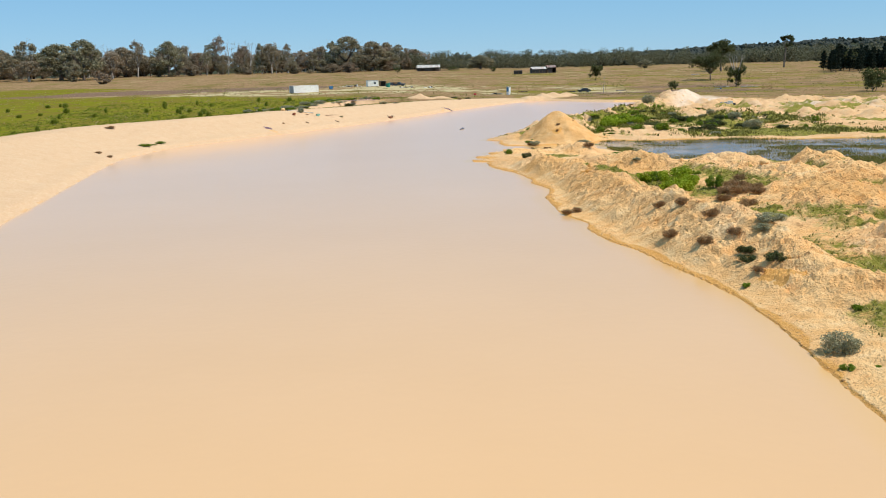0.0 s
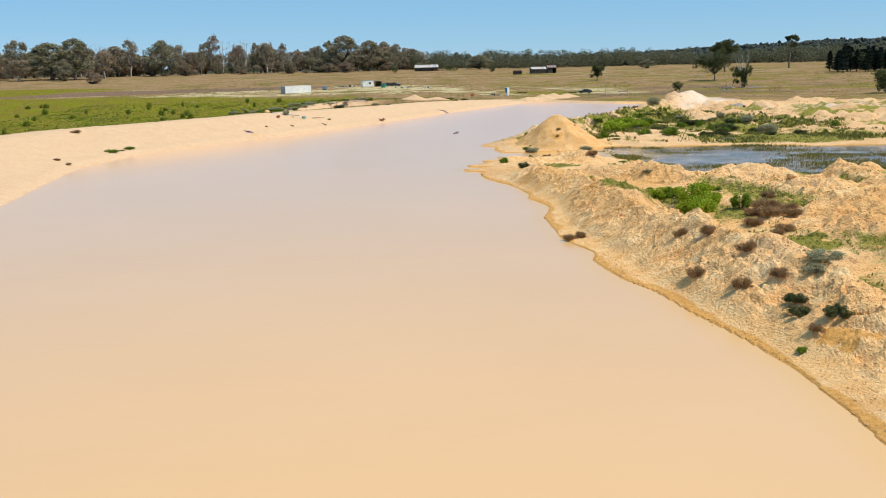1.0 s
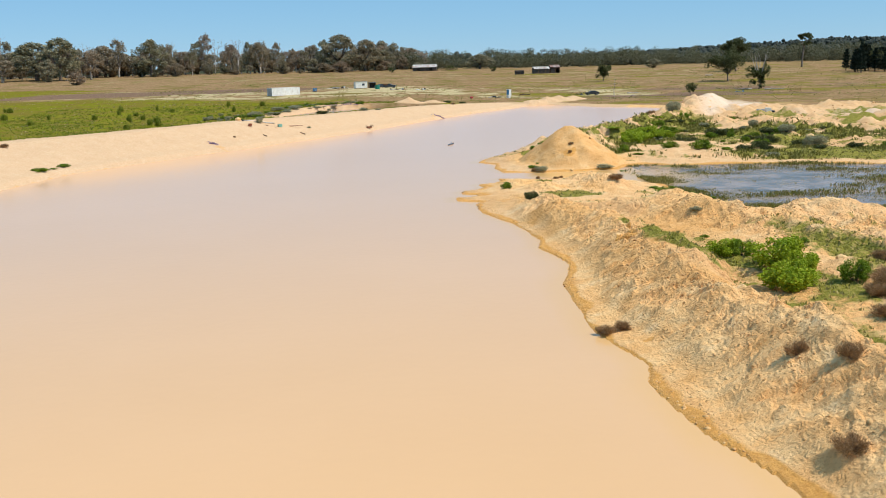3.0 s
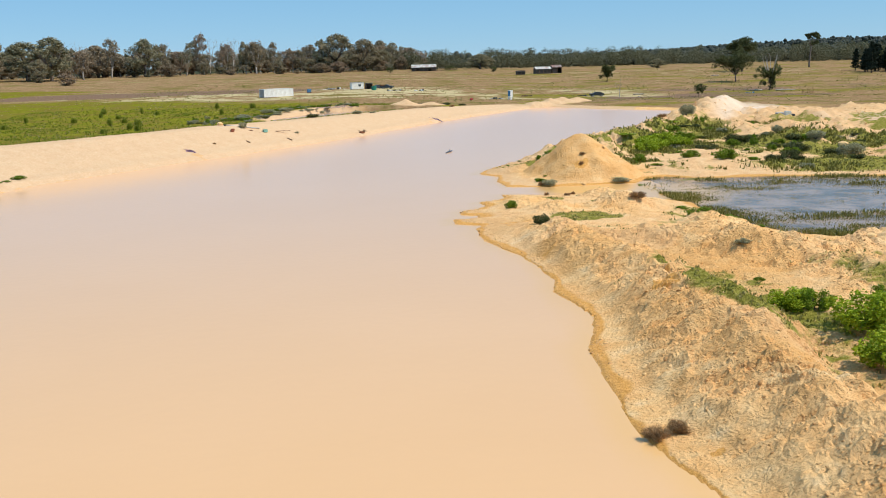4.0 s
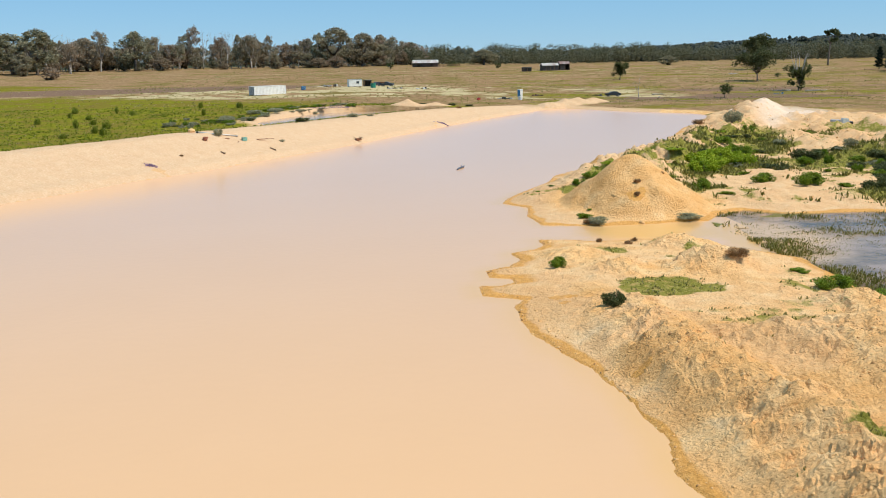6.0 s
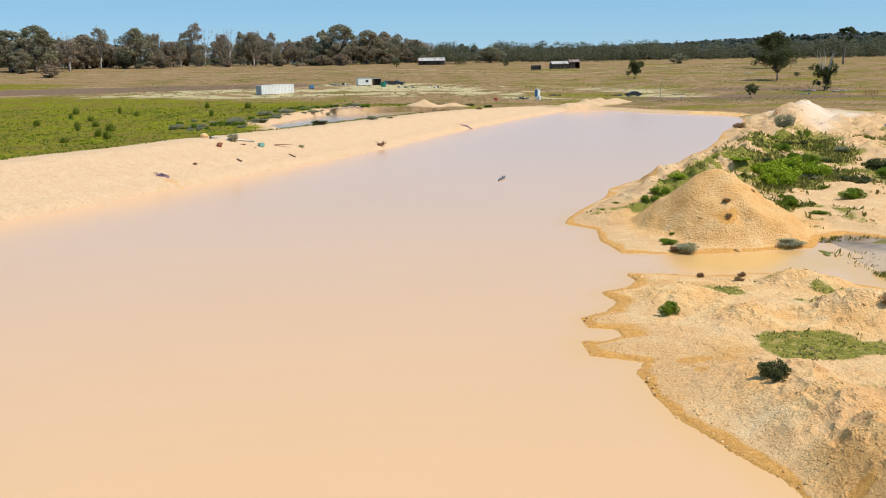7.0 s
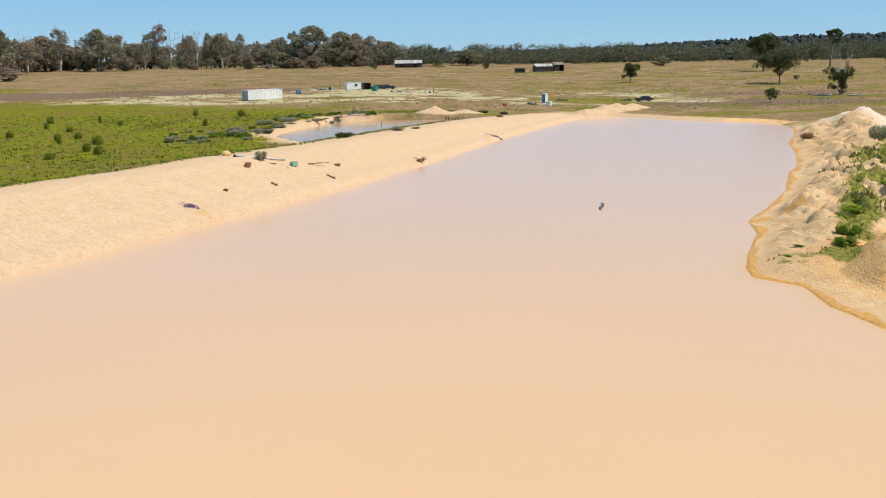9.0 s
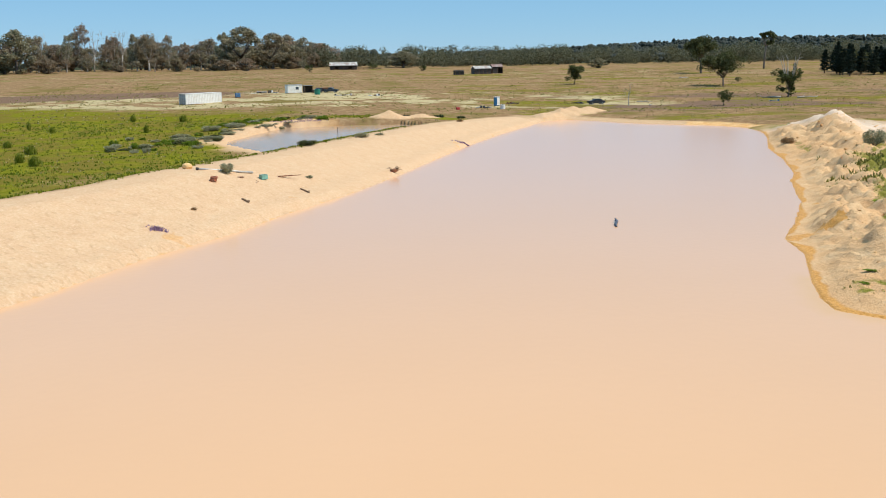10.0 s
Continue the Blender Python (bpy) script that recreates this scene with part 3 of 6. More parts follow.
def grid_mesh(name, xs, ys, keep=None, height=None):
    gx, gy = np.meshgrid(xs, ys)
    gx, gy = gx.ravel(), gy.ravel()
    made = height(gx.astype(np.float32), gy.astype(np.float32))
    z, masks = made if isinstance(made, tuple) else (made, {})
    nx, ny = len(xs), len(ys)
    a = (np.arange(ny - 1)[:, None] * nx + np.arange(nx - 1)).ravel()
    quads = np.stack([a, a + 1, a + nx + 1, a + nx], 1)
    if keep is not None:
        quads = quads[keep(gx[quads].mean(1), gy[quads].mean(1))]
        used, quads = np.unique(quads, return_inverse=True)
        quads = quads.reshape(-1, 4)
        gx, gy, z = gx[used], gy[used], z[used]
        masks = {k: v[used] for k, v in masks.items()}
    me = bpy.data.meshes.new(name)
    me.vertices.add(len(gx))
    me.vertices.foreach_set("co", np.stack([gx, gy, z], 1).astype(np.float32).ravel())
    me.loops.add(quads.size)
    me.loops.foreach_set("vertex_index", quads.astype(np.int32).ravel())
    me.polygons.add(len(quads))
    me.polygons.foreach_set("loop_start", np.arange(0, quads.size, 4, dtype=np.int32))
    mx, my = gx[quads].mean(1), gy[quads].mean(1)
    me.polygons.foreach_set("use_smooth", ~((mx > 17.5) & (mx < 75) & (my > 18) & (my < 128) & (name == "ground")))
    for key, v in masks.items():
        me.attributes.new(key, "FLOAT", "POINT").data.foreach_set("value", v.astype(np.float32))
    me.update(calc_edges=True)
    me.validate()
    return me


GROUND_X = lines((-4500, -420, 300, 25), (-420, -75, 22, 1.8), (-75, -48, 1.6, 0.5), (-48, -2, 0.6, 0.6), (-2, 11, 1.0, 0.5), (11, 15, 0.3, 0.3), (15, 26, 0.13, 0.13), (26, 40, 0.22, 0.22),
                 (40, 75, 0.25, 0.6), (75, 130, 0.7, 1.8), (130, 420, 2.0, 20), (420, 4500, 25, 300))
GROUND_Y = lines((-900, -60, 150, 12), (-60, 18, 10, 0.6), (18, 40, 0.25, 0.2), (40, 108, 0.15, 0.16), (108, 130, 0.2, 0.22), (130, 175, 0.25, 0.4), (175, 320, 0.45, 0.8), (320, 700, 0.9, 8), (700, 4800, 10, 300))
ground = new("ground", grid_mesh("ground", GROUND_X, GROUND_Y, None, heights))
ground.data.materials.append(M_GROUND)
tagged(ground, "cream sand spoil, earth embankment and dry grassy paddock", "ground", kind="structure")


def shallows(x, y):
    """Thin water over ochre silt: the margin of the spoil, the channel and the mouth of the marsh."""
    margin = sstep(1.6, 0.0, np.minimum(along(x, y, SPIT_SHORE)[0], along(x, y, RIGHT_SHORE[10:])[0]))
    channel = sstep(1.25, 0.6, np.hypot((x - 28.5) / 6.5, (y - 127.5) / 3.6) + 0.25 * fbm(x / 4, y / 4, 3, 161))
    mouth = 0.8 * sstep(1.3, 0.5, np.hypot((x - 33) / 7, (y - 124) / 9) + 0.3 * fbm(x / 4, y / 4, 3, 163))
    return np.clip(np.maximum.reduce([0.55 * margin, 0.9 * channel, mouth * (x > 31)]), 0, 1)


def water_sheet(name, pts, level, spacing, grow, mat, label):
    pts_x, pts_y = [p[0] for p in pts], [p[1] for p in pts]
    xs, ys = np.arange(min(pts_x) - grow, max(pts_x) + grow, spacing), np.arange(min(pts_y) - grow, max(pts_y) + grow, spacing)
    near = lambda x, y: inside(x, y, pts) | (along(x, y, pts + pts[:1])[0] < grow)
    ob = new(name, grid_mesh(name, xs, ys, near, lambda x, y: (np.full(np.shape(x), level), {"shallow": shallows(x, y) if level < 0.5 else np.zeros(np.shape(x))})))
    ob.data.materials.append(mat)
    return tagged(ob, label, "water", kind="structure")


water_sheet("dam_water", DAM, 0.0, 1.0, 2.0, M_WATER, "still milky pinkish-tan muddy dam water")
water_sheet("marsh_water", WETLAND, -0.03, 1.0, 1.5, M_MARSH, "shallow bluish marsh water among reeds")
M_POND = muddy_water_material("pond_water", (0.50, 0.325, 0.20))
M_POND.node_tree.nodes["Principled BSDF"].inputs["Specular IOR Level"].default_value = 1.0
water_sheet("pond_water", POND, POND_LEVEL, 1.0, 1.5, M_POND, "small muddy pond behind the embankment")


# ---- mesh helpers for things ----
def link_mesh(name, verts, faces, mat, parent=None, label="", smooth=False):
    me = bpy.data.meshes.new(name)
    me.from_pydata(verts, [], faces)
    if smooth:
        me.polygons.foreach_set("use_smooth", np.ones(len(me.polygons), bool))
    me.materials.append(mat)
    me.update()
    ob = new(name, me)
    if parent is not None:
        ob.parent = parent
    return tagged(ob, label) if label else ob


def part(name, bm, mat, parent=None, label=""):
    me = bpy.data.meshes.new(name)
    bm.to_mesh(me)
    bm.free()
    me.materials.append(mat)
    ob = new(name, me)
    if parent is not None:
        ob.parent = parent
    return tagged(ob, label) if label else ob


def quads_mesh(name, corners, mat, parent=None, smooth=False):
    """corners: n x 4 x 3."""
    n = len(corners)
    me = bpy.data.meshes.new(name)
    me.vertices.add(4 * n)
    me.vertices.foreach_set("co", np.asarray(corners, np.float32).ravel())
    me.loops.add(4 * n)
    me.loops.foreach_set("vertex_index", np.arange(4 * n, dtype=np.int32))
    me.polygons.add(n)
    me.polygons.foreach_set("loop_start", np.arange(0, 4 * n, 4, dtype=np.int32))
    me.update(calc_edges=True)
    me.materials.append(mat)
    ob = new(name, me)
    if parent is not None:
        ob.parent = parent
    return ob


def tubes(paths, sides=6):
    """Vertices and faces of tapered tubes; each path is a list of (x, y, z, radius)."""
    verts, faces = [], []
    for path in paths:
        base = len(verts)
        for i, (x, y, z, r) in enumerate(path):
            a, b = Vector(path[max(i - 1, 0)][:3]), Vector(path[min(i + 1, len(path) - 1)][:3])
            way = (b - a).normalized()
            side = way.orthogonal().normalized()
            up = way.cross(side)
            for k in range(sides):
                t = 2 * math.pi * k / sides
                v = Vector((x, y, z)) + (side * math.cos(t) + up * math.sin(t)) * r
                verts.append(tuple(v))
            if i:
                for k in range(sides):
                    p, q = base + (i - 1) * sides + k, base + (i - 1) * sides + (k + 1) % sides
                    faces.append((p, q, q + sides, p + sides))
        faces.append(tuple(base + k for k in range(sides))[::-1])
        faces.append(tuple(base + (len(path) - 1) * sides + k for k in range(sides)))
    return verts, faces


def leaf_quads(rs, centres, size, flat=0.5, droop=0.3):
    """Small leaf sprays as quads of random turn at the given centres."""
    n = len(centres)
    a = rs.normal(size=(n, 3))
    a[:, 2] = a[:, 2] * flat - droop
    a /= np.linalg.norm(a, axis=1)[:, None]
    b = np.cross(a, rs.normal(size=(n, 3)))
    b /= np.linalg.norm(b, axis=1)[:, None]
    s = size * rs.uniform(0.6, 1.4, (n, 1))
    a, b = a * s, b * s * 0.55
    c = np.asarray(centres)
    return np.stack([c - a - 0.3 * b, c - 0.2 * a + b, c + a + 0.2 * b, c + 0.1 * a - b], 1)


def blob_points(rs, centre, radii, n, hollow=0.45):
    """Points in an ellipsoid, most of them near its skin."""
    v = rs.normal(size=(n, 3))
    v /= np.linalg.norm(v, axis=1)[:, None]
    r = (hollow**3 + (1 - hollow**3) * rs.uniform(size=(n, 1))) ** (1 / 3)
    return np.asarray(centre) + v * r * np.asarray(radii)


def leaf_material(name, low, mid, high, dry=None):
    mat, nodes, links, bsdf = node_material(name)
    info = nodes.new("ShaderNodeObjectInfo")
    geo = nodes.new("ShaderNodeNewGeometry")
    tint = calc(nodes, links, "ADD", calc(nodes, links, "MULTIPLY", geo.outputs["Random Per Island"], 0.6), calc(nodes, links, "MULTIPLY", tex_noise(nodes, links, 0.9, 2, 0.5, geo.outputs["Position"]), 0.4))
    colour = ramp(nodes, links, tint, [(0.1, low), (0.5, mid), (0.9, high)])
    if dry:
        colour = mix(nodes, links, calc(nodes, links, "MULTIPLY", info.outputs["Random"], 0.75), colour, ramp(nodes, links, tint, [(0.1, tuple(c * 0.6 for c in dry)), (0.9, dry)]))
    links.new(colour, bsdf.inputs["Base Color"])
    bsdf.inputs["Roughness"].default_value = 0.55
    bsdf.inputs["Specular IOR Level"].default_value = 0.12
    thin = nodes.new("ShaderNodeBsdfTranslucent")
    links.new(colour, thin.inputs["Color"])
    both = nodes.new("ShaderNodeMixShader")
    both.inputs[0].default_value = 0.28
    links.new(bsdf.outputs[0], both.inputs[1])
    links.new(thin.outputs[0], both.inputs[2])
    links.new(both.outputs[0], nodes["Material Output"].inputs["Surface"])
    return mat


def bark_material(name, a, b, scale=3.0):
    mat, nodes, links, bsdf = node_material(name)
    links.new(ramp(nodes, links, tex_noise(nodes, links, scale, 4, 0.6, position(nodes)), [(0.3, a), (0.7, b)]), bsdf.inputs["Base Color"])
    bsdf.inputs["Roughness"].default_value = 0.85
    return mat


M_GUM = leaf_material("gum_leaves", (0.145, 0.135, 0.075), (0.285, 0.262, 0.155), (0.48, 0.43, 0.28), (0.50, 0.345, 0.25))
M_OLIVE = leaf_material("olive_leaves", (0.050, 0.058, 0.022), (0.100, 0.108, 0.040), (0.18, 0.17, 0.075))
M_BELT = leaf_material("belt_leaves", (0.075, 0.080, 0.045), (0.140, 0.140, 0.080), (0.25, 0.225, 0.13))
# distance haze put into the leaf colour: flat, greyed and bluish
M_HAZY_HILL = leaf_material("hazy_hill_leaves", (0.060, 0.068, 0.058), (0.075, 0.084, 0.070), (0.095, 0.102, 0.082))
M_DARK = leaf_material("dark_leaves", (0.045, 0.056, 0.020), (0.092, 0.105, 0.034), (0.18, 0.18, 0.065))
M_PINE = leaf_material("pine_leaves", (0.012, 0.020, 0.014), (0.022, 0.034, 0.022), (0.045, 0.058, 0.036))
M_GREEN = leaf_material("herb_leaves", (0.085, 0.145, 0.012), (0.17, 0.25, 0.017), (0.31, 0.37, 0.042))
M_YELLOW = leaf_material("broom_leaves", (0.16, 0.23, 0.012), (0.30, 0.38, 0.018), (0.46, 0.50, 0.045))
M_SALT = leaf_material("saltbush_leaves", (0.20, 0.195, 0.105), (0.34, 0.325, 0.19), (0.50, 0.47, 0.30))
M_BROWN = leaf_material("dry_twigs", (0.20, 0.110, 0.050), (0.36, 0.215, 0.100), (0.54, 0.36, 0.19))
M_PURPLE = leaf_material("purple_flowers", (0.20, 0.13, 0.18), (0.34, 0.22, 0.33), (0.48, 0.34, 0.45))
M_STRAW = leaf_material("straw_blades", (0.24, 0.18, 0.07), (0.40, 0.31, 0.13), (0.58, 0.48, 0.25))
M_REED = leaf_material("reed_blades", (0.11, 0.105, 0.022), (0.22, 0.20, 0.045), (0.38, 0.32, 0.10))
M_TUFT = leaf_material("grass_blades", (0.16, 0.165, 0.035), (0.32, 0.28, 0.08), (0.55, 0.44, 0.19))
M_LUSH = leaf_material("lush_blades", (0.11, 0.150, 0.012), (0.21, 0.245, 0.022), (0.36, 0.335, 0.07))
M_BARK = bark_material("gum_bark", (0.09, 0.065, 0.05), (0.24, 0.19, 0.15))
M_PALE_BARK = bark_material("pale_dead_wood", (0.30, 0.26, 0.22), (0.52, 0.47, 0.41))


# ---- trees ----
def limbs(rs, height, spread, count, fork=0.35, trunk_r=None, lean=0.0):
    """Trunk and limb paths, and the tips that carry foliage."""
    r0 = trunk_r or 0.022 * height
    top = height * fork
    bend = rs.uniform(-0.04, 0.04, 2) * height + np.array([lean * height, 0])
    trunk = [(bend[0] * u * u, bend[1] * u * u, top * u - 0.25, r0 * (1.25 - 0.45 * u)) for u in (0, 0.12, 0.5, 1.0)]
    paths, tips = [trunk], []
    for k in range(count):
        a = 2 * math.pi * (k + rs.uniform(0, 0.6)) / count
        reach = spread * rs.uniform(0.35, 0.85)
        high = height * rs.uniform(0.62, 0.92)
        sx, sy, sz = trunk[-1][0], trunk[-1][1], trunk[-1][2]
        path = []
        for u in (0, 0.35, 0.7, 1.0):
            out = reach * u**0.8
            path.append((sx + out * math.cos(a) + 0.05 * reach * rs.normal(), sy + out * math.sin(a) + 0.05 * reach * rs.normal(), sz + (high - sz) * u**1.15, r0 * (0.62 - 0.5 * u)))
        paths.append(path)
        tips.append(path[-1][:3])
        for _ in range(2):
            u0 = path[2]
            tip = (u0[0] + spread * 0.45 * rs.normal() * 0.7, u0[1] + spread * 0.45 * rs.normal() * 0.7, min(u0[2] + height * rs.uniform(0.02, 0.2), height * 0.95))
            mid = tuple((p + q) / 2 + 0.02 * height * rs.normal() for p, q in zip(u0[:3], tip))
            paths.append([(*u0[:3], r0 * 0.24), (*mid, r0 * 0.15), (*tip, r0 * 0.06)])
            tips.append(tip)
    return paths, tips


def make_tree(seed, height, spread, leaf, bark, leaves, leaf_size, count=5, fork=0.35, fill=1.0, clump=0.34, low=0.0, name="gum_tree"):
    """A gum: tapered trunk, forked limbs and uneven leaf clumps with gaps between them."""
    rs = np.random.RandomState(seed)
    root = new(name)
    paths, tips = limbs(rs, height, spread, count, fork)
    link_mesh("trunk", *tubes(paths), bark, root, smooth=True)
    centres = []
    blobs = list(tips) + [(spread * 0.4 * rs.normal(), spread * 0.4 * rs.normal(), height * rs.uniform(0.5 - low, 0.8)) for _ in range(int(4 * fill))]
    per = int(leaves / len(blobs))
    for bx, by, bz in blobs:
        r = spread * clump * rs.uniform(0.65, 1.25)
        rz = r * rs.uniform(0.6, 1.0)
        bz = min(bz, height - rz * 0.8)
        for _ in range(3):
            off = rs.normal(size=3) * np.array([r, r, rz]) * 0.45
            centres.append(blob_points(rs, np.array([bx, by, bz]) + off, (r * 0.6, r * 0.6, rz * 0.65), per // 3, 0.3))
    quads_mesh("crown", leaf_quads(rs, np.concatenate(centres), leaf_size), leaf, root)
    return root


def make_dead_tree(seed, height, spread, name="dead_tree", mat=None, count=4):
    rs = np.random.RandomState(seed)
    root = new(name)
    paths, tips = limbs(rs, height, spread, count, 0.4, 0.016 * height)
    link_mesh("trunk", *tubes(paths[:1 + count]), mat or M_PALE_BARK, root, smooth=True)
    twigs = paths[1 + count:]
    for tip in tips:
        for _ in range(3):
            e = np.array(tip) + rs.normal(size=3) * spread * 0.2 + np.array([0, 0, 0.03 * height])
            twigs.append([(*tip, 0.0035 * height), (*e, 0.001 * height)])
    for twig in twigs:
        link_mesh("branch", *tubes([twig], 4), mat or M_PALE_BARK, root)
    return root


def make_pine(seed, height, spread):
    rs = np.random.RandomState(seed)
    root = new("pine_tree")
    link_mesh("trunk", *tubes([[(0, 0, -0.2, 0.02 * height), (0, 0, height * 0.5, 0.013 * height), (0.02 * height, 0, height * 0.97, 0.003 * height)]]), M_BARK, root, smooth=True)
    u = rs.uniform(0.12, 1.0, 1500)
    r = spread * 0.5 * np.sin(np.clip((1 - u) * 1.9 + 0.12, 0, 1.57)) ** 0.8 * rs.uniform(0.35, 1.0, 1500) * (0.75 + 0.3 * np.sin(u * 40))
    a = rs.uniform(0, 6.283, 1500)
    pts = np.stack([r * np.cos(a), r * np.sin(a), u * height], 1)
    quads_mesh("crown", leaf_quads(rs, pts, 0.032 * height, 0.4, 0.1), M_PINE, root)
    return root


def ground_at(points):
    pts = np.asarray(points, float)
    return heights(pts[:, 0], pts[:, 1])[0]


def stand(ob, x, y, z, turn=0.0, scale=(1, 1, 1)):
    ob.matrix_basis = Matrix.LocRotScale((x, y, z), Euler((0, 0, turn)), Vector(scale))
    return ob


rng = np.random.RandomState(11)
# unit trees, 1 tall scaled later: built at 20 m
def make_line_gum(seed, height, spread, blobs, start, twigs, bark):
    """A tall gum clothed from low down: limbs, ragged clumps in an oval outline and bare twigs on top."""
    rs = np.random.RandomState(seed)
    root = new("gum_tree")
    paths, tips = limbs(rs, height, spread * 0.8, 6, 0.3)
    for k in range(twigs):
        x, y, z = tips[k % len(tips)]
        paths.append([(x, y, z, 0.09), (x + rs.normal() * 0.8, y + rs.normal() * 0.8, z + rs.uniform(2.0, 3.5), 0.05), (x + rs.normal() * 1.6, y + rs.normal() * 1.6, min(z + rs.uniform(3.5, 6.0), height * 1.08), 0.02)])
    link_mesh("trunk", *tubes(paths), bark, root, smooth=True)
    centres = []
    for _ in range(blobs):
        u, a = rs.uniform(start, 0.97), rs.uniform(0, 6.283)
        reach = spread * 0.82 * math.sin(math.pi * min(max((u - start * 0.4) ** 0.85, 0.1), 0.93)) * math.sqrt(rs.uniform(0.02, 1))
        r = spread * rs.uniform(0.09, 0.20)
        centres.append(blob_points(rs, (reach * math.cos(a), reach * math.sin(a), u * height - 0.4 * r), (r, r, r * rs.uniform(0.8, 1.7)), int(95 * (r / (0.16 * spread)) ** 2), 0.25))
    quads_mesh("crown", leaf_quads(rs, np.concatenate(centres), 0.30), M_GUM, root)
    return root


GUMS = [make_line_gum(100 + k, 20, 7.5, n, start, twigs, bark)
        for k, (n, start, twigs, bark) in enumerate([(74, 0.30, 5, M_PALE_BARK), (100, 0.14, 0, M_BARK), (58, 0.38, 10, M_PALE_BARK), (95, 0.08, 0, M_BARK), (46, 0.42, 9, M_PALE_BARK), (78, 0.26, 4, M_PALE_BARK)])]
# wooded line beyond the paddock: x, y, height, width
LINE_A = [(-184, 609, 27, 30), (-183, 584, 13.6, 15), (-146, 516, 10.3, 13.6), (-168, 615, 18.6, 17), (-160, 646, 25.8, 15), (-172, 659, 17.5, 16), (-157, 668, 16.2, 14), (-147, 650, 17.8, 13),
          (-140, 647, 20.4, 14), (-134, 669, 21.8, 14), (-124, 643, 14.0, 18), (-127, 687, 20.6, 15), (-122, 704, 25.2, 14), (-114, 694, 25, 13), (-110, 690, 17.3, 16), (-95, 677, 21.5, 15),
          (-90, 657, 12.4, 13), (-74, 663, 22.6, 18), (-81, 667, 20.0, 13), (-64, 673, 18.7, 10)]
LINE_B = [(-58, 645, 15.5, 13), (-53, 686, 19.1, 15), (-47, 682, 14.3, 13), (-38, 659, 15.8, 17), (-32, 667, 20.5, 15), (-23, 664, 21.2, 16), (-20, 632, 12.1, 15), (-14, 708, 12.3, 11),
          (-6, 664, 18.0, 13), (3, 672, 17.9, 19), (6, 668, 12.2, 15), (19, 690, 15.5, 12), (-202, 622, 20, 20), (-214, 600, 17, 18), (-226, 632, 24, 24), (-243, 615, 19, 20), (-258, 640, 24, 26), (-196, 660, 22, 18),
          (28, 656, 8.9, 9), (69, 660, 8.5, 12), (171, 613, 9.5, 14)]
kinds_a = [1, 3, 3, 0, 4, 1, 0, 3, 1, 2, 3, 0, 5, 4, 0, 2, 3, 2, 5, 4]
kinds_b = [3, 0, 5, 3, 5, 1, 3, 0, 1, 0, 3, 3, 1, 0, 5, 1, 0, 2, 3, 1, 3]
LINE = LINE_A + LINE_B
gum_labels = ["broad grey-brown gum tree in the wooded line", "dense rounded olive gum tree in the wooded line", "open-crowned tall gum in the wooded line", "low bushy dark gum in the wooded line",
              "slender tall gum with a sparse crown", "tall mixed olive and brown gum tree"]
used = set()
for (x, y, h, w), kind, z in zip(LINE, kinds_a + kinds_b, ground_at(LINE)):
    m = Matrix.LocRotScale((x, y, z), Euler((0, 0, rng.uniform(0, 6.28))), Vector((w / 15, w / 15, h / 22)))
    if kind in used:
        tree = copy_thing(GUMS[kind], m)
    else:
        used.add(kind)
        tree = GUMS[kind]
        tree.matrix_basis = m
    tagged(tree, gum_labels[kind], "tree", "wooded line trees")
fill = []
for n in range(190):
    x = rng.uniform(-270, 26)
    fill.append((x, (690 + rng.uniform(-15, 55) if n < 135 else rng.uniform(645, 690)) + 0.05 * x, rng.uniform(12, 19) if n < 135 else rng.uniform(4, 8), rng.uniform(10, 15) if n < 135 else rng.uniform(5, 9)))
for (x, y, h, w), z in zip(fill, ground_at(fill)):
    kind = int(rng.randint(0, 6))
    tagged(copy_thing(GUMS[kind], Matrix.LocRotScale((x, y, z), Euler((0, 0, rng.uniform(0, 6.28))), Vector((w / 15, w / 15, h / 22)))), gum_labels[kind], "tree", "wooded line trees")
DEAD = [(-181.7, 656, 23), (-104.8, 672, 24), (-87.4, 655, 23.5), (-175.5, 640, 22)]
for k, ((x, y, h), z) in enumerate(zip(DEAD, ground_at(DEAD))):
    tagged(stand(make_dead_tree(140 + k, h, 5.0), x, y, z), "bare pale dead gum among living trees", "tree", "wooded line trees")

# single paddock trees
SINGLES = [(189.3, 522), (146.2, 413), (134.6, 350.1), (238.9, 555), (100.9, 439.8), (102.8, 325.4), (162.4, 433.9), (150.9, 279.1), (80.1, 331.9), (239.2, 480.3), (10.7, 575.9), (46.5, 618), (71.6, 603), (156, 287)]
sz = ground_at(SINGLES)
tagged(stand(make_tree(201, 18.0, 6.0, M_OLIVE, M_BARK, 9500, 0.34, 7, 0.40, 3.0, 0.42, 0.0), *SINGLES[0], sz[0]), "tall rounded gum with a bare lower trunk", "tree", "paddock trees")
tagged(stand(make_tree(202, 11.8, 6.8, M_OLIVE, M_BARK, 10500, 0.25, 8, 0.26, 3.5, 0.40, 0.05), *SINGLES[1], sz[1]), "spreading gum with forked dark limbs in the paddock", "tree", "paddock trees")
half_dead = make_tree(203, 8.6, 3.0, M_DARK, M_BARK, 6000, 0.20, 6, 0.25, 4.0, 0.42, 0.35)
rs_b = np.random.RandomState(5)
bare = []
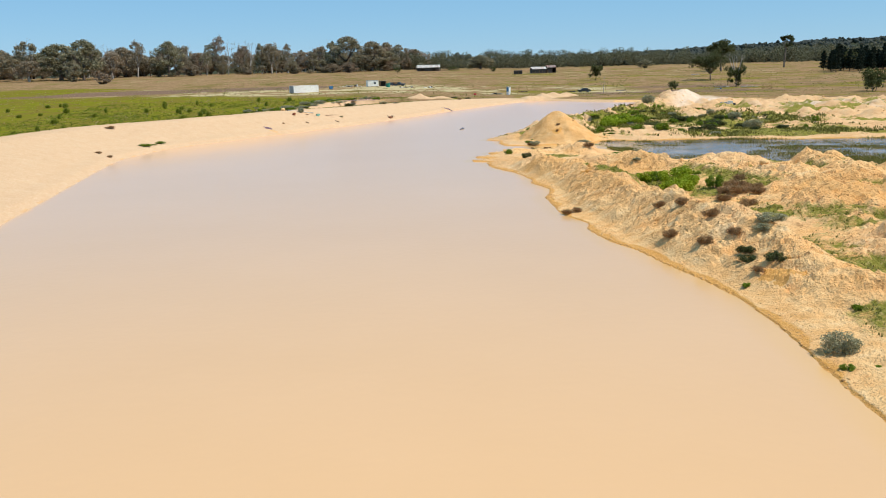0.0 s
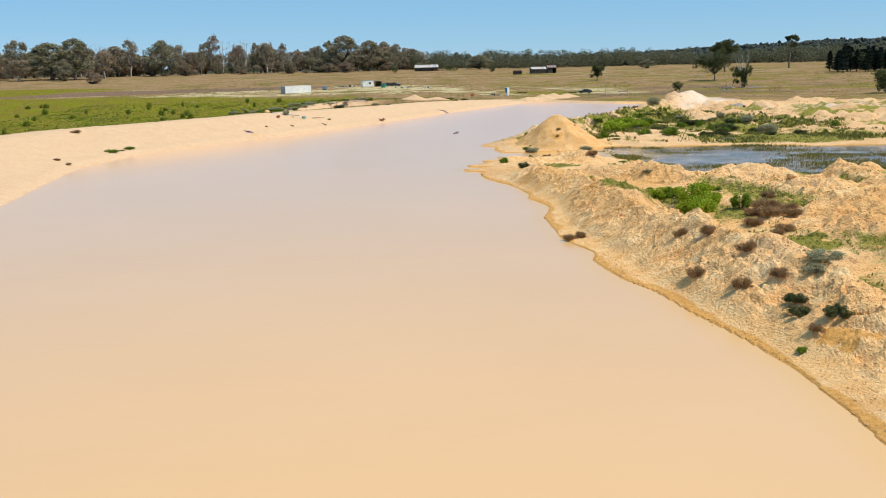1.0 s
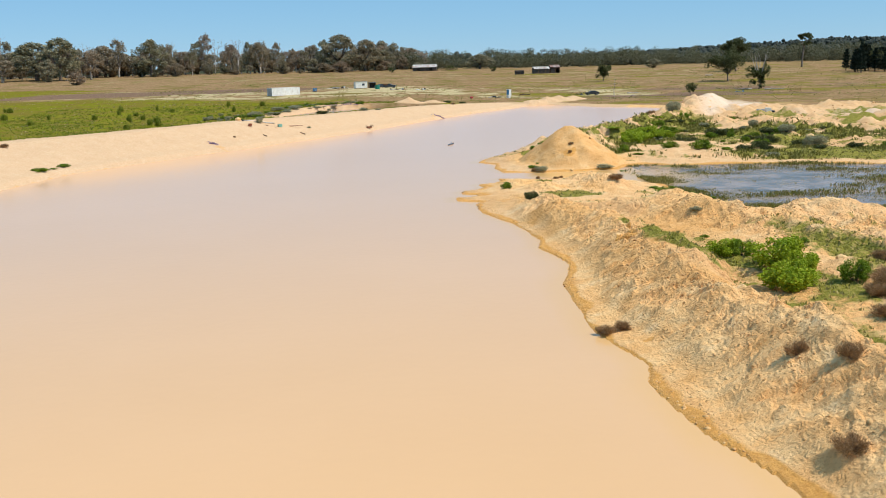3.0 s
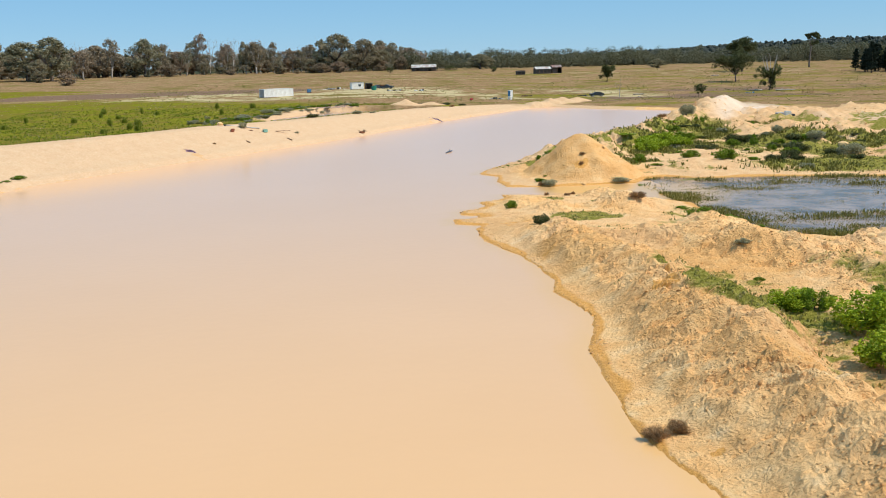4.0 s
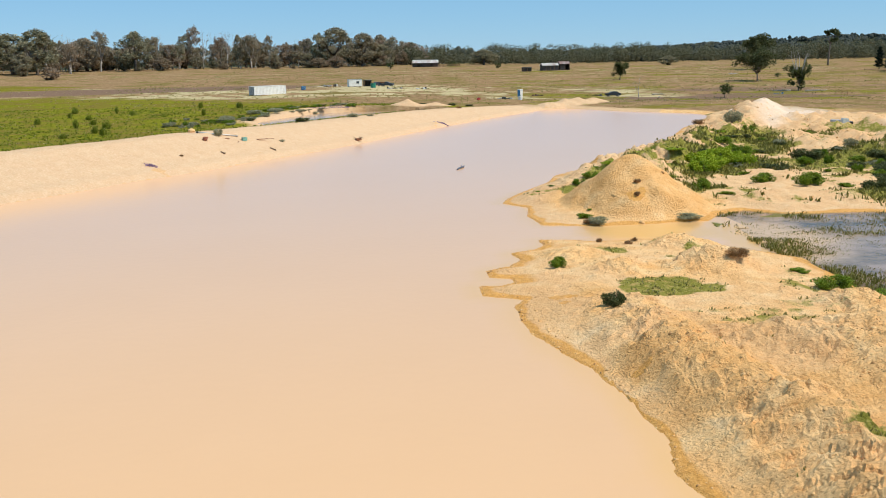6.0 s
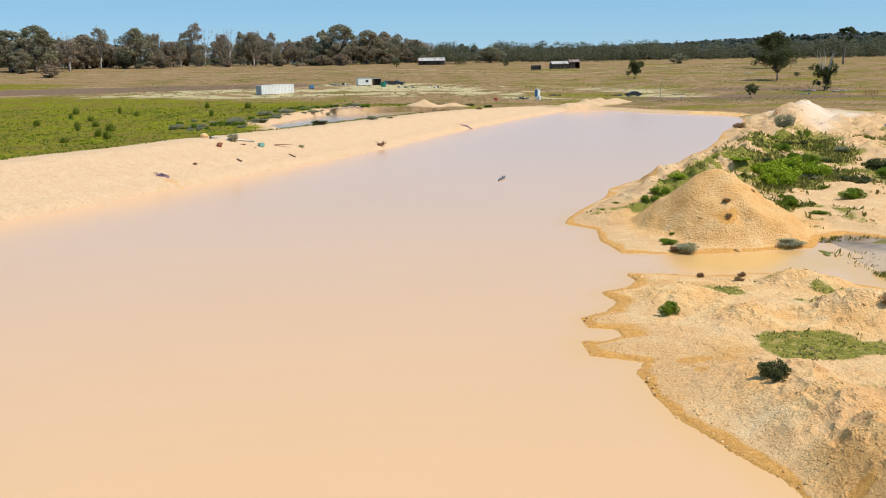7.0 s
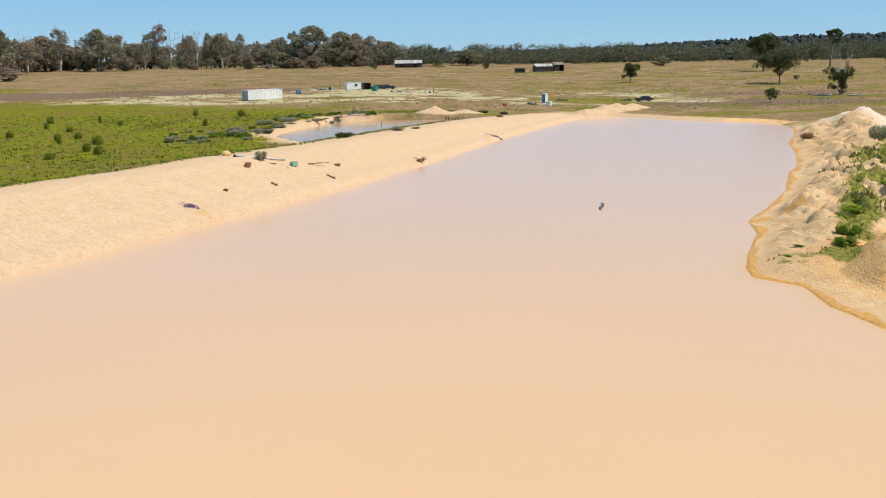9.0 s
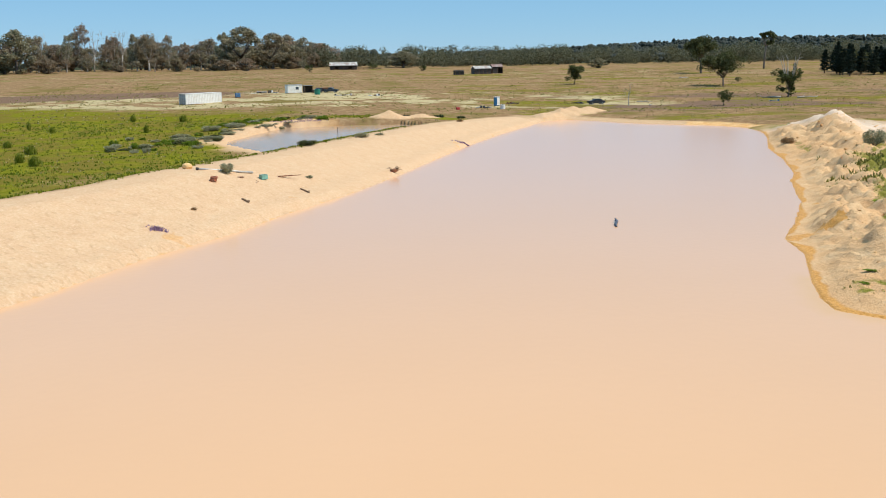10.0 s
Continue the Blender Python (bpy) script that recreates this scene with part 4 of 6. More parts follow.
for k in range(7):
    a, reach = k * 0.9 + 0.3, rs_b.uniform(2.0, 5.0)
    bare.append([(0, 0, 3.0, 0.20), (reach * 0.45 * math.cos(a), reach * 0.45 * math.sin(a), 6.5, 0.13), (reach * 0.85 * math.cos(a), reach * 0.85 * math.sin(a), rs_b.uniform(8, 11), 0.07), (reach * math.cos(a + 0.2), reach * math.sin(a + 0.2), rs_b.uniform(10.5, 13.5), 0.02)])
    b = bare[-1][2]
    bare.append([(*b[:3], 0.05), (b[0] + rs_b.normal() * 0.8, b[1] + rs_b.normal() * 0.8, b[2] + 1.6, 0.015)])
for limb in bare:
    link_mesh("dead_branch", *tubes([limb], 5), M_PALE_BARK, half_dead, "bare grey dead branch")
tagged(stand(half_dead, *SINGLES[2], sz[2]), "half-dead gum with dark regrowth and bare grey branches", "tree", "paddock trees")
tagged(stand(make_tree(204, 19, 4.0, M_OLIVE, M_BARK, 2600, 0.34, 5, 0.6, 0.0, 0.36), *SINGLES[3], sz[3]), "thin tall gum with a small flat crown", "tree", "paddock trees")
tagged(stand(make_tree(205, 7.2, 2.9, M_DARK, M_BARK, 5200, 0.19, 6, 0.3, 3.5, 0.42, 0.2), *SINGLES[4], sz[4]), "small dark leaning tree alone in the paddock", "tree", "paddock trees")
tagged(stand(make_tree(206, 3.8, 1.5, M_DARK, M_BARK, 2600, 0.12, 5, 0.3, 3.5, 0.45, 0.2, "sapling"), *SINGLES[5], sz[5]), "young dark green sapling in brown grass", "tree", "paddock trees")
tagged(stand(make_tree(207, 2.2, 1.2, M_DARK, M_BARK, 500, 0.14, 4, 0.25, 2, 0.42, 0.3, "small_tree"), *SINGLES[6], sz[6]), "small round shrub in the paddock", "tree", "paddock trees")
tagged(stand(make_tree(208, 6.6, 3.6, M_DARK, M_BARK, 2400, 0.26, 6, 0.25, 3, 0.42, 0.3), *SINGLES[7], sz[7]), "dense dark tree in the paddock edge", "tree", "paddock trees")
tagged(stand(make_tree(209, 5.2, 3.0, M_DARK, M_BARK, 1800, 0.26, 6, 0.25, 3, 0.42, 0.3), *SINGLES[13], sz[13]), "low dark bushy tree in the paddock edge", "tree", "paddock trees")
tagged(stand(make_dead_tree(210, 6.0, 1.6, count=3), *SINGLES[8], sz[8]), "thin bare dead tree beside the dam", "tree", "paddock trees")
tagged(stand(make_tree(211, 9.5, 6.0, M_OLIVE, M_BARK, 4500, 0.28, 7, 0.3, 3, 0.42, 0.2), *SINGLES[9], sz[9]), "rounded gum before the dark pines", "tree", "paddock trees")
for n, (h, w) in ((10, (4.3, 2.0)), (11, (3.3, 3.4)), (12, (2.6, 1.8))):
    tagged(stand(make_tree(212 + n, h, w, M_DARK, M_BARK, 700, 0.22, 5, 0.25, 3, 0.42, 0.3, "small_tree"), *SINGLES[n], sz[n]), "small dark tree in dry grass", "tree", "paddock trees")

# pine block
PINES = [make_pine(300 + k, 12, 5) for k in range(3)]
spots = [(236 + rng.uniform(-12, 60), 468 + rng.uniform(-8, 45)) for _ in range(95)]
spots = [(x, y) for x, y in spots if x / y > 0.475]
for k, ((x, y), z) in enumerate(zip(spots, ground_at(spots))):
    m = Matrix.LocRotScale((x, y, z), Euler((0, 0, rng.uniform(0, 6))), Vector((rng.uniform(0.8, 1.2),) * 2 + (rng.uniform(0.75, 1.15),)))
    if k < 3:
        PINES[k].matrix_basis = m
        pine = PINES[k]
    else:
        pine = copy_thing(PINES[k % 3], m)
    tagged(pine, "dark green native pine in a dense block", "tree", "pine block trees")


def far_woods(name, count, sampler, size_range, leaves, mat, seed, label, leaf=0.06, wide=1.0):
    """Distant wood: many small ragged crowns and stems in one mesh."""
    rs = np.random.RandomState(seed)
    xy = np.array([sampler(rs) for _ in range(count)])
    z = field_height(xy[:, 0], xy[:, 1])
    quads = []
    for (x, y), g in zip(xy, z):
        h = rs.uniform(*size_range)
        w = h * rs.uniform(0.5, 0.85) * wide
        for _ in range(5):
            c = (x + rs.normal() * w * 0.4, y + rs.normal() * w * 0.3, g + h * rs.uniform(0.12, 0.78))
            quads.append(leaf_quads(rs, blob_points(rs, c, (w * 0.36, w * 0.36, h * 0.2), leaves // 5, 0.2), h * leaf))
        s = 0.008 * h
        for dx, dy in ((s, 0), (0, s)):
            quads.append(np.array([[(x - dx, y - dy, g - 0.3), (x + dx, y + dy, g - 0.3), (x + dx * 0.6, y + dy * 0.6, g + h * 0.6), (x - dx * 0.6, y - dy * 0.6, g + h * 0.6)]]))
    ob = quads_mesh(name, np.concatenate(quads), mat)
    return tagged(ob, label, "trees", kind="stuff")


far_woods("far_woods", 330, lambda rs: (rs.uniform(-20, 430), 690 + 110 * rs.uniform() ** 1.3), (8, 16), 420, M_BELT, 21, "distant belt of grey-green gum trees", 0.034)
def far_canopy(name, count, sampler, size_range, mat, seed, label):
    """Closed tree cover far off: lumpy crowns of three lobes each in one mesh."""
    rs = np.random.RandomState(seed)
    bm = bmesh.new()
    bmesh.ops.create_icosphere(bm, subdivisions=2, radius=1)
    unit = np.array([v.co[:] for v in bm.verts])
    tri = np.array([[v.index for v in f.verts] for f in bm.faces])
    bm.free()
    xy = np.array([sampler(rs) for _ in range(count)])
    g = field_height(xy[:, 0], xy[:, 1])
    h = rs.uniform(*size_range, count)
    n, k = count * 3, len(unit)
    h3 = np.repeat(h, 3)
    centre = np.repeat(np.stack([xy[:, 0], xy[:, 1], g + 0.48 * h], 1), 3, 0) + rs.normal(size=(n, 3)) * h3[:, None] * np.array([0.26, 0.2, 0.13])
    shape = unit[None] * (1 + 0.20 * rs.normal(size=(n, k, 1))) * (h3[:, None] * rs.uniform(0.22, 0.36, (n, 3)))[:, None]
    v = (centre[:, None] + shape).reshape(-1, 3)
    faces = (tri[None] + (np.arange(n) * k)[:, None, None]).reshape(-1, 3)
    me = bpy.data.meshes.new(name)
    me.vertices.add(len(v))
    me.vertices.foreach_set("co", v.astype(np.float32).ravel())
    me.loops.add(faces.size)
    me.loops.foreach_set("vertex_index", faces.astype(np.int32).ravel())
    me.polygons.add(len(faces))
    me.polygons.foreach_set("loop_start", np.arange(0, faces.size, 3, dtype=np.int32))
    me.update(calc_edges=True)
    me.materials.append(mat)
    return tagged(new(name, me), label, "trees", kind="stuff")


far_canopy("far_scrub", 330, lambda rs: (rs.uniform(-30, 480), 800 + 70 * rs.uniform()), (5, 9), M_HAZY_HILL, 24, "dim scrub under the distant gum belt")
far_canopy("hill_woods", 2300, lambda rs: ((lambda v: (v * rs.uniform(-0.12, 0.66), v))(880 + 2100 * rs.uniform() ** 0.85)), (8, 14), M_HAZY_HILL, 22, "distant wooded hillside under the skyline")
far_woods("side_woods", 200, lambda rs: (rs.uniform(-900, -250), rs.uniform(650, 800)), (12, 22), 110, M_GUM, 23, "distant gum trees beyond the paddock")


# ---- low growth ----
def make_shrub(seed, mat, leaves=800, leaf=0.055, twiggy=False, name="shrub"):
    """A shrub about 1 wide and 0.7 high: stems from one foot, and ragged foliage."""
    rs = np.random.RandomState(seed)
    root = new(name)
    paths, tips = [], []
    for k in range(16 if not twiggy else 26):
        a, r = rs.uniform(0, 6.283), 0.40 * math.sqrt(rs.uniform(0.02, 1))
        h = 0.62 * math.sqrt(max(0.05, 1 - (r / 0.46) ** 2)) * rs.uniform(0.75, 1.05)
        mid = (0.5 * r * math.cos(a), 0.5 * r * math.sin(a), h * 0.55)
        tip = (r * math.cos(a), r * math.sin(a), h * 0.85)
        paths.append([(0.03 * math.cos(a), 0.03 * math.sin(a), -0.06, 0.012), (*mid, 0.007), (*tip, 0.003)])
        tips += [tip, (0.8 * r * math.cos(a), 0.8 * r * math.sin(a), 0.4 * h)]
    link_mesh("stem", *tubes(paths, 4), M_BARK, root)
    pts = np.concatenate([blob_points(rs, tip, (0.14, 0.14, 0.12), leaves // len(tips), 0.1) for tip in tips])
    pts[:, 2] = np.abs(pts[:, 2])
    quads = leaf_quads(rs, pts, leaf, 0.9, 0.0)
    if twiggy:
        out = pts - np.array([0, 0, -0.15])
        out = out / np.linalg.norm(out, axis=1)[:, None] + 0.35 * rs.normal(size=out.shape)
        thin = np.cross(out, rs.normal(size=out.shape))
        thin *= 0.006 / np.linalg.norm(thin, axis=1)[:, None]
        out *= leaf * rs.uniform(0.7, 1.7, (len(pts), 1))
        quads = np.stack([pts - out - thin, pts - out + thin, pts + out + 0.4 * thin, pts + out - 0.4 * thin], 1)
    quads_mesh("foliage", quads, mat, root)
    return root


SHRUBS = {"green": [make_shrub(400, M_GREEN, 4200, 0.026), make_shrub(401, M_GREEN, 4200, 0.028)], "dark": [make_shrub(402, M_DARK, 4200, 0.025)], "salt": [make_shrub(403, M_SALT, 3800, 0.022), make_shrub(404, M_SALT, 3800, 0.024)],
          "brown": [make_shrub(405, M_BROWN, 2600, 0.05, True), make_shrub(406, M_BROWN, 2400, 0.05, True)], "yellow": [make_shrub(407, M_YELLOW, 4800, 0.026), make_shrub(408, M_YELLOW, 4800, 0.026)]}
SHRUB_WORDS = {"green": "leafy bright green shrub on the sand spoil", "dark": "dense dark green shrub on the sand spoil", "salt": "grey-green saltbush on the sandy bank", "brown": "dry brown twiggy bush on the spoil heap",
               "yellow": "yellow-green broom-like bush in the hollow"}
placed = set()


def plant(kind, rows, group):
    zs = ground_at(rows)
    for n, ((x, y, w, h), z) in enumerate(zip(rows, zs)):
        pool = SHRUBS[kind]
        k = n % len(pool)
        m = Matrix.LocRotScale((x, y, z - 0.02), Euler((0, 0, rng.uniform(0, 6.28))), Vector((w * 0.92, w * 0.92, h * 1.2)))
        if (kind, k) in placed:
            ob = copy_thing(pool[k], m)
        else:
            placed.add((kind, k))
            ob = pool[k]
            ob.matrix_basis = m
        tagged(ob, SHRUB_WORDS[kind], "shrub", group)


def scatter(seed, count, x0, x1, y0, y1, test):
    """Random places in a rectangle, kept with the chance that test gives."""
    rs = np.random.RandomState(seed)
    x, y = rs.uniform(x0, x1, count), rs.uniform(y0, y1, count)
    chance = test(x, y, *heights(x, y))
    keep = rs.uniform(size=count) < chance
    return np.stack([x[keep], y[keep]], 1)


# x, y, width, height
plant("salt", [(20.3, 28.4, 1.9, 1.25), (24.0, 45.6, 1.5, 0.6), (24.7, 46.4, 1.3, 0.5), (28.4, 90.2, 0.8, 0.5), (24.1, 131.0, 1.2, 0.6), (31.4, 132.0, 1.8, 0.8), (60.2, 201.4, 2.0, 2.0), (52.9, 136.9, 1.7, 1.2),
               (2.2, 232.7, 1.5, 0.7), (5.3, 237.2, 1.3, 0.6), (-14.7, 191.8, 1.0, 1.0), (-6.7, 197.3, 0.8, 0.6)], "spoil shrubs")
plant("green", [(18.2, 115.1, 1.25, 0.95), (20.7, 39.4, 0.7, 0.3), (19.6, 26.4, 0.6, 0.3), (20.8, 26.4, 0.7, 0.3), (23.5, 33.5, 0.6, 0.3), (27.0, 84.2, 1.1, 0.8), (29.2, 69.0, 1.6, 1.3),
                (24.9, 78.5, 0.9, 0.7), (30.9, 79.1, 1.1, 0.5), (31.6, 112.0, 2.4, 1.0), (31.6, 107.8, 2.2, 0.9), (33.6, 110.4, 2.2, 0.9), (33.0, 105.5, 1.8, 0.7), (30.5, 93.0, 1.1, 0.6), (27.2, 78.0, 1.6, 1.2)], "spoil shrubs")
plant("green", [(25.9, 146.4, 1.6, 0.7), (21.9, 146.0, 1.3, 0.3), (23.5, 133.2, 1.4, 0.4), (24.4, 135.1, 1.1, 0.5), (27.4, 148.8, 1.8, 0.7), (36.0, 143.8, 1.9, 1.0), (51.7, 174.7, 2.6, 1.6), (44.8, 155.7, 2.3, 1.3), (43.8, 148.3, 2.4, 1.2), (37.9, 141.5, 2.7, 1.1),
                (36.8, 144.6, 1.8, 1.2), (60.3, 190.7, 3.1, 1.6), (52.0, 183.4, 2.9, 1.2), (49.7, 143.9, 3.3, 1.6), (46.9, 145.4, 2.8, 1.5), (52.2, 142.4, 2.4, 1.3)], "hollow shrubs")
plant("dark", [(22.7, 40.8, 1.45, 0.8), (21.9, 42.6, 0.95, 0.6), (22.3, 43.8, 0.95, 0.65), (18.95, 104.0, 1.1, 1.15), (49.6, 158.7, 2.6, 1.5), (54.7, 145.8, 2.4, 1.4), (-5.9, 221.4, 2.4, 1.1), (58, 152, 3.2, 1.8), (63, 163, 3.0, 1.6), (57, 168, 3.5, 2.0)], "hollow shrubs")
plant("yellow", [(27.2, 71.2, 2.3, 1.5), (28.4, 72.8, 2.2, 1.5), (27.6, 74.2, 1.8, 1.3), (26.3, 69.4, 1.6, 1.0), (26.3, 78.6, 1.3, 0.8), (44.5, 163.5, 2.6, 1.6), (42.2, 160, 2.2, 1.4), (46.3, 166, 2.4, 1.6), (43, 165.5, 1.8, 1.2), (47, 162.5, 1.9, 1.3), (41, 157, 1.8, 1.1)], "hollow shrubs")
plant("brown", [(21.2, 57.0, 1.1, 0.7), (22.2, 55.1, 1.15, 0.75), (22.6, 50.6, 1.3, 0.85), (20.1, 50.7, 1.3, 0.85), (22.6, 46.3, 1.2, 0.7), (21.1, 47.0, 1.2, 0.8), (21.6, 40.2, 1.0, 0.5), (16.6, 66.2, 1.1, 0.6), (17.4, 66.5, 1.1, 0.65),
                (30.5, 68.0, 2.2, 1.2), (28.0, 63.6, 1.7, 0.9), (29.0, 61.0, 1.6, 0.9), (33.0, 73.4, 1.6, 0.9), (30.0, 65.7, 2.2, 1.1), (27.9, 59.5, 1.3, 0.8), (31.8, 70.0, 2.0, 1.0), (31.2, 65.2, 1.8, 0.9), (29.2, 66.6, 1.6, 0.9), (32.0, 67.4, 1.7, 0.9),
                (28.1, 112.4, 1.7, 0.8), (24.9, 123.2, 0.6, 0.5), (22.6, 123.6, 0.5, 0.5), (27.9, 133.9, 0.7, 0.6), (28.4, 135.8, 0.7, 0.5), (62.5, 224.6, 2.6, 1.4), (23.4, 131.2, 0.9, 0.6)], "spoil shrubs")
plant("brown", [(-41.5, 149.8, 2.0, 0.7), (-37.3, 128.1, 1.1, 0.5), (-35.0, 125.3, 1.1, 0.5)], "bank shrubs")
plant("green", [(-34.1, 141.0, 2.0, 0.55), (-33.4, 143.6, 2.2, 0.6), (-32.8, 145.6, 1.8, 0.5), (-33.8, 142.4, 1.8, 0.5)], "bank shrubs")
plant("brown", [(24.1, 121.5, 0.7, 0.4), (24.1, 272.0, 1.5, 0.8), (-16.9, 178.2, 0.6, 0.4)], "bank shrubs")
hollow_spots = scatter(29, 900, 33, 76, 140, 200, lambda x, y, z, m: 0.9 * m["growth"] * (z > 0.1) * (z < 1.5))
hollow_spots = [(float(x), float(y), float(rng.uniform(0.9, 2.3)), float(rng.uniform(0.5, 1.4))) for x, y in hollow_spots]
plant("green", hollow_spots[0:34], "hollow shrubs")
plant("dark", hollow_spots[34:62], "hollow shrubs")
plant("salt", hollow_spots[62:74], "hollow shrubs")
# saltbush and herbs on the sandy rim of the small pond
rim = []
while len(rim) < 46:
    x, y = rng.uniform(-30, 2), rng.uniform(232, 296)
    d, _ = along(np.array([x]), np.array([y]), POND + POND[:1])
    if not inside(np.array([x]), np.array([y]), POND)[0] and 1.2 < d[0] < 9 and (x + 4) * 0.83 - (y - 262) * 0.55 < -3:
        rim.append((x, y, rng.uniform(1.2, 2.8), rng.uniform(0.5, 1.0)))
for n in range(16):
    u = n / 15
    rim.insert(0, (-19.5 + 15 * u * u + float(rng.normal(0, 0.8)), 249 + 36.5 * u + float(rng.normal(0, 0.8)), rng.uniform(1.0, 2.0), rng.uniform(0.35, 0.7)))
plant("salt", rim[:30], "pond rim shrubs")
plant("dark", rim[30:36], "pond rim shrubs")
plant("green", rim[36:], "pond rim shrubs")
foot = [(float(rng.uniform(-34, -17)), float(rng.uniform(234, 264)), float(rng.uniform(0.9, 2.0)), float(rng.uniform(0.4, 0.9))) for _ in range(44)]
foot = [r for r in foot if not inside(np.array([r[0]]), np.array([r[1]]), POND)[0]]
plant("salt", foot[:12], "pond rim shrubs")
plant("green", foot[14:30], "pond rim shrubs")
plant("dark", foot[30:36], "pond rim shrubs")
ridge_green = []
for x, y in ((29, 151.5), (30.4, 153.5), (33, 158), (36.5, 164.5), (39, 168.5), (41, 171), (45.5, 177.5), (47.5, 181), (51, 187), (54, 191.5), (24.3, 147.5), (40.2, 166)):
    ridge_green.append((x + float(rng.normal(0, 0.5)), y + float(rng.normal(0, 0.5)), float(rng.uniform(0.7, 1.5)), float(rng.uniform(0.2, 0.35))))
plant("green", ridge_green[::2], "spit shrubs")
plant("yellow", ridge_green[1::2], "spit shrubs")
plant("dark", [(24, 292.5, 2.0, 0.9), (17, 292, 1.6, 0.8), (28, 290, 1.8, 0.8), (10.5, 291, 1.5, 0.7)], "pond rim shrubs")


def tall_weed(seed):
    rs = np.random.RandomState(seed)
    root = new("weed_clump")
    n = 260
    a, r = rs.uniform(0, 6.283, n), 0.5 * np.sqrt(rs.uniform(0, 1, n))
    base = np.stack([r * np.cos(a), r * np.sin(a), np.full(n, -0.03)], 1)
    tip = base + np.stack([rs.normal(0, 0.12, n), rs.normal(0, 0.12, n), rs.uniform(0.45, 1.0, n) * (1 - 0.5 * r)], 1)
    side = np.stack([np.cos(a + 1.5), np.sin(a + 1.5), np.zeros(n)], 1) * 0.035
    mid = (base + tip) / 2
    quads_mesh("blade_tuft", np.stack([base - 0.5 * side, mid - side, tip, mid + side], 1), M_LUSH, root)
    pts = np.concatenate([tip, mid + rs.normal(0, 0.06, (n, 3))])
    quads_mesh("foliage", leaf_quads(rs, pts, 0.055), M_LUSH, root)
    return root


WEEDS = [tall_weed(450), tall_weed(451)]
weeds = []
while len(weeds) < 54:
    y = rng.uniform(150, 300)
    x = -24 - 0.0 + rng.uniform(-95, 0) - 0.1 * (250 - y) + 0.25 * (y - 250) * (y > 250)
    d, _ = along(np.array([x]), np.array([y]), LEFT_SHORE)
    if d[0] > 28 and not inside(np.array([x]), np.array([y]), POND)[0]:
        weeds.append((x, y, rng.uniform(0.7, 1.6), rng.uniform(0.9, 1.9)))
for n, ((x, y, w, h), z) in enumerate(zip(weeds, ground_at(weeds))):
    m = Matrix.LocRotScale((x, y, z), Euler((0, 0, rng.uniform(0, 6.28))), Vector((w, w, h)))
    ob = copy_thing(WEEDS[n % 2], m) if n > 1 else WEEDS[n]
    ob.matrix_basis = m
    tagged(ob, "tall dark green weed clump in the lush paddock", "weed", "paddock weeds")


def blades(name, xy, height, width, mat, seed, label, per=3, category="grass"):
    """Tufts of thin blades in one mesh."""
    rs = np.random.RandomState(seed)
    xy = np.repeat(np.asarray(xy), per, 0)
    n = len(xy)
    xy = xy + rs.normal(0, width * 1.6, (n, 2))
    z = heights(xy[:, 0], xy[:, 1])[0]
    base = np.stack([xy[:, 0], xy[:, 1], z - 0.03], 1)
    h = height * rs.uniform(0.5, 1.3, n)
    tip = base + np.stack([rs.normal(0, 0.3, n) * h, rs.normal(0, 0.3, n) * h, h], 1)
    a = rs.uniform(0, 3.14, n)
    side = np.stack([np.cos(a), np.sin(a), np.zeros(n)], 1) * width * rs.uniform(0.6, 1.4, (n, 1))
    mid = base * 0.45 + tip * 0.55 + np.stack([np.zeros(n), np.zeros(n), 0.12 * h], 1)
    return tagged(quads_mesh(name, np.stack([base - side, base + side, mid + 0.7 * side, tip], 1), mat), label, category, kind="stuff")


# reeds in the marsh, in loose drifts
drift = lambda x, y, z, m: inside(x, y, WETLAND) * sstep(-0.7, 0.25, fbm(x / 7, y / 4, 3, 171) + 0.5 * sstep(14, 1, along(x, y, WETLAND[:8])[0]) + 0.4 * sstep(60, 80, x) - 0.3 * sstep(105, 125, y))
blades("marsh_reeds", scatter(31, 90000, 33, 100, 72, 135, drift), 0.36, 0.035, M_REED, 32, "olive reeds standing in shallow marsh water", 5, "reeds")
blades("hollow_grass", scatter(33, 60000, 17, 75, 18, 200, lambda x, y, z, m: m["growth"] * 0.9), 0.15, 0.05, M_TUFT, 34, "yellow-green grass in hollows of the spoil", 4)
blades("bank_foot_grass", scatter(35, 60000, -85, 12, 130, 300, lambda x, y, z, m: (1 - m["bare"]) * (0.10 + 0.25 * sstep(-0.1, 0.3, fbm(x / 8, y / 8, 3, 177)) + 0.6 * sstep(32, 19, along(x, y, LEFT_SHORE)[0] + 5 * fbm(x / 6, y / 6, 2, 178)) * (y < 262))), 0.24, 0.09, M_LUSH, 36, "rank green grass and herbs behind the embankment", 4)
blades("paddock_grass", scatter(37, 7000, -180, 150, 200, 420, lambda x, y, z, m: (1 - m["bare"]) * 0.55), 0.2, 0.14, M_STRAW, 38, "dry tussocky paddock grass", 3)
blades("hollow_herbs", scatter(50, 26000, 33, 82, 131, 205, lambda x, y, z, m: m["growth"] * 0.6 * sstep(-0.2, 0.2, fbm(x / 5, y / 5, 3, 187))), 0.4, 0.09, M_REED, 51, "rank green herbs filling the hollow between spoil heaps", 4)
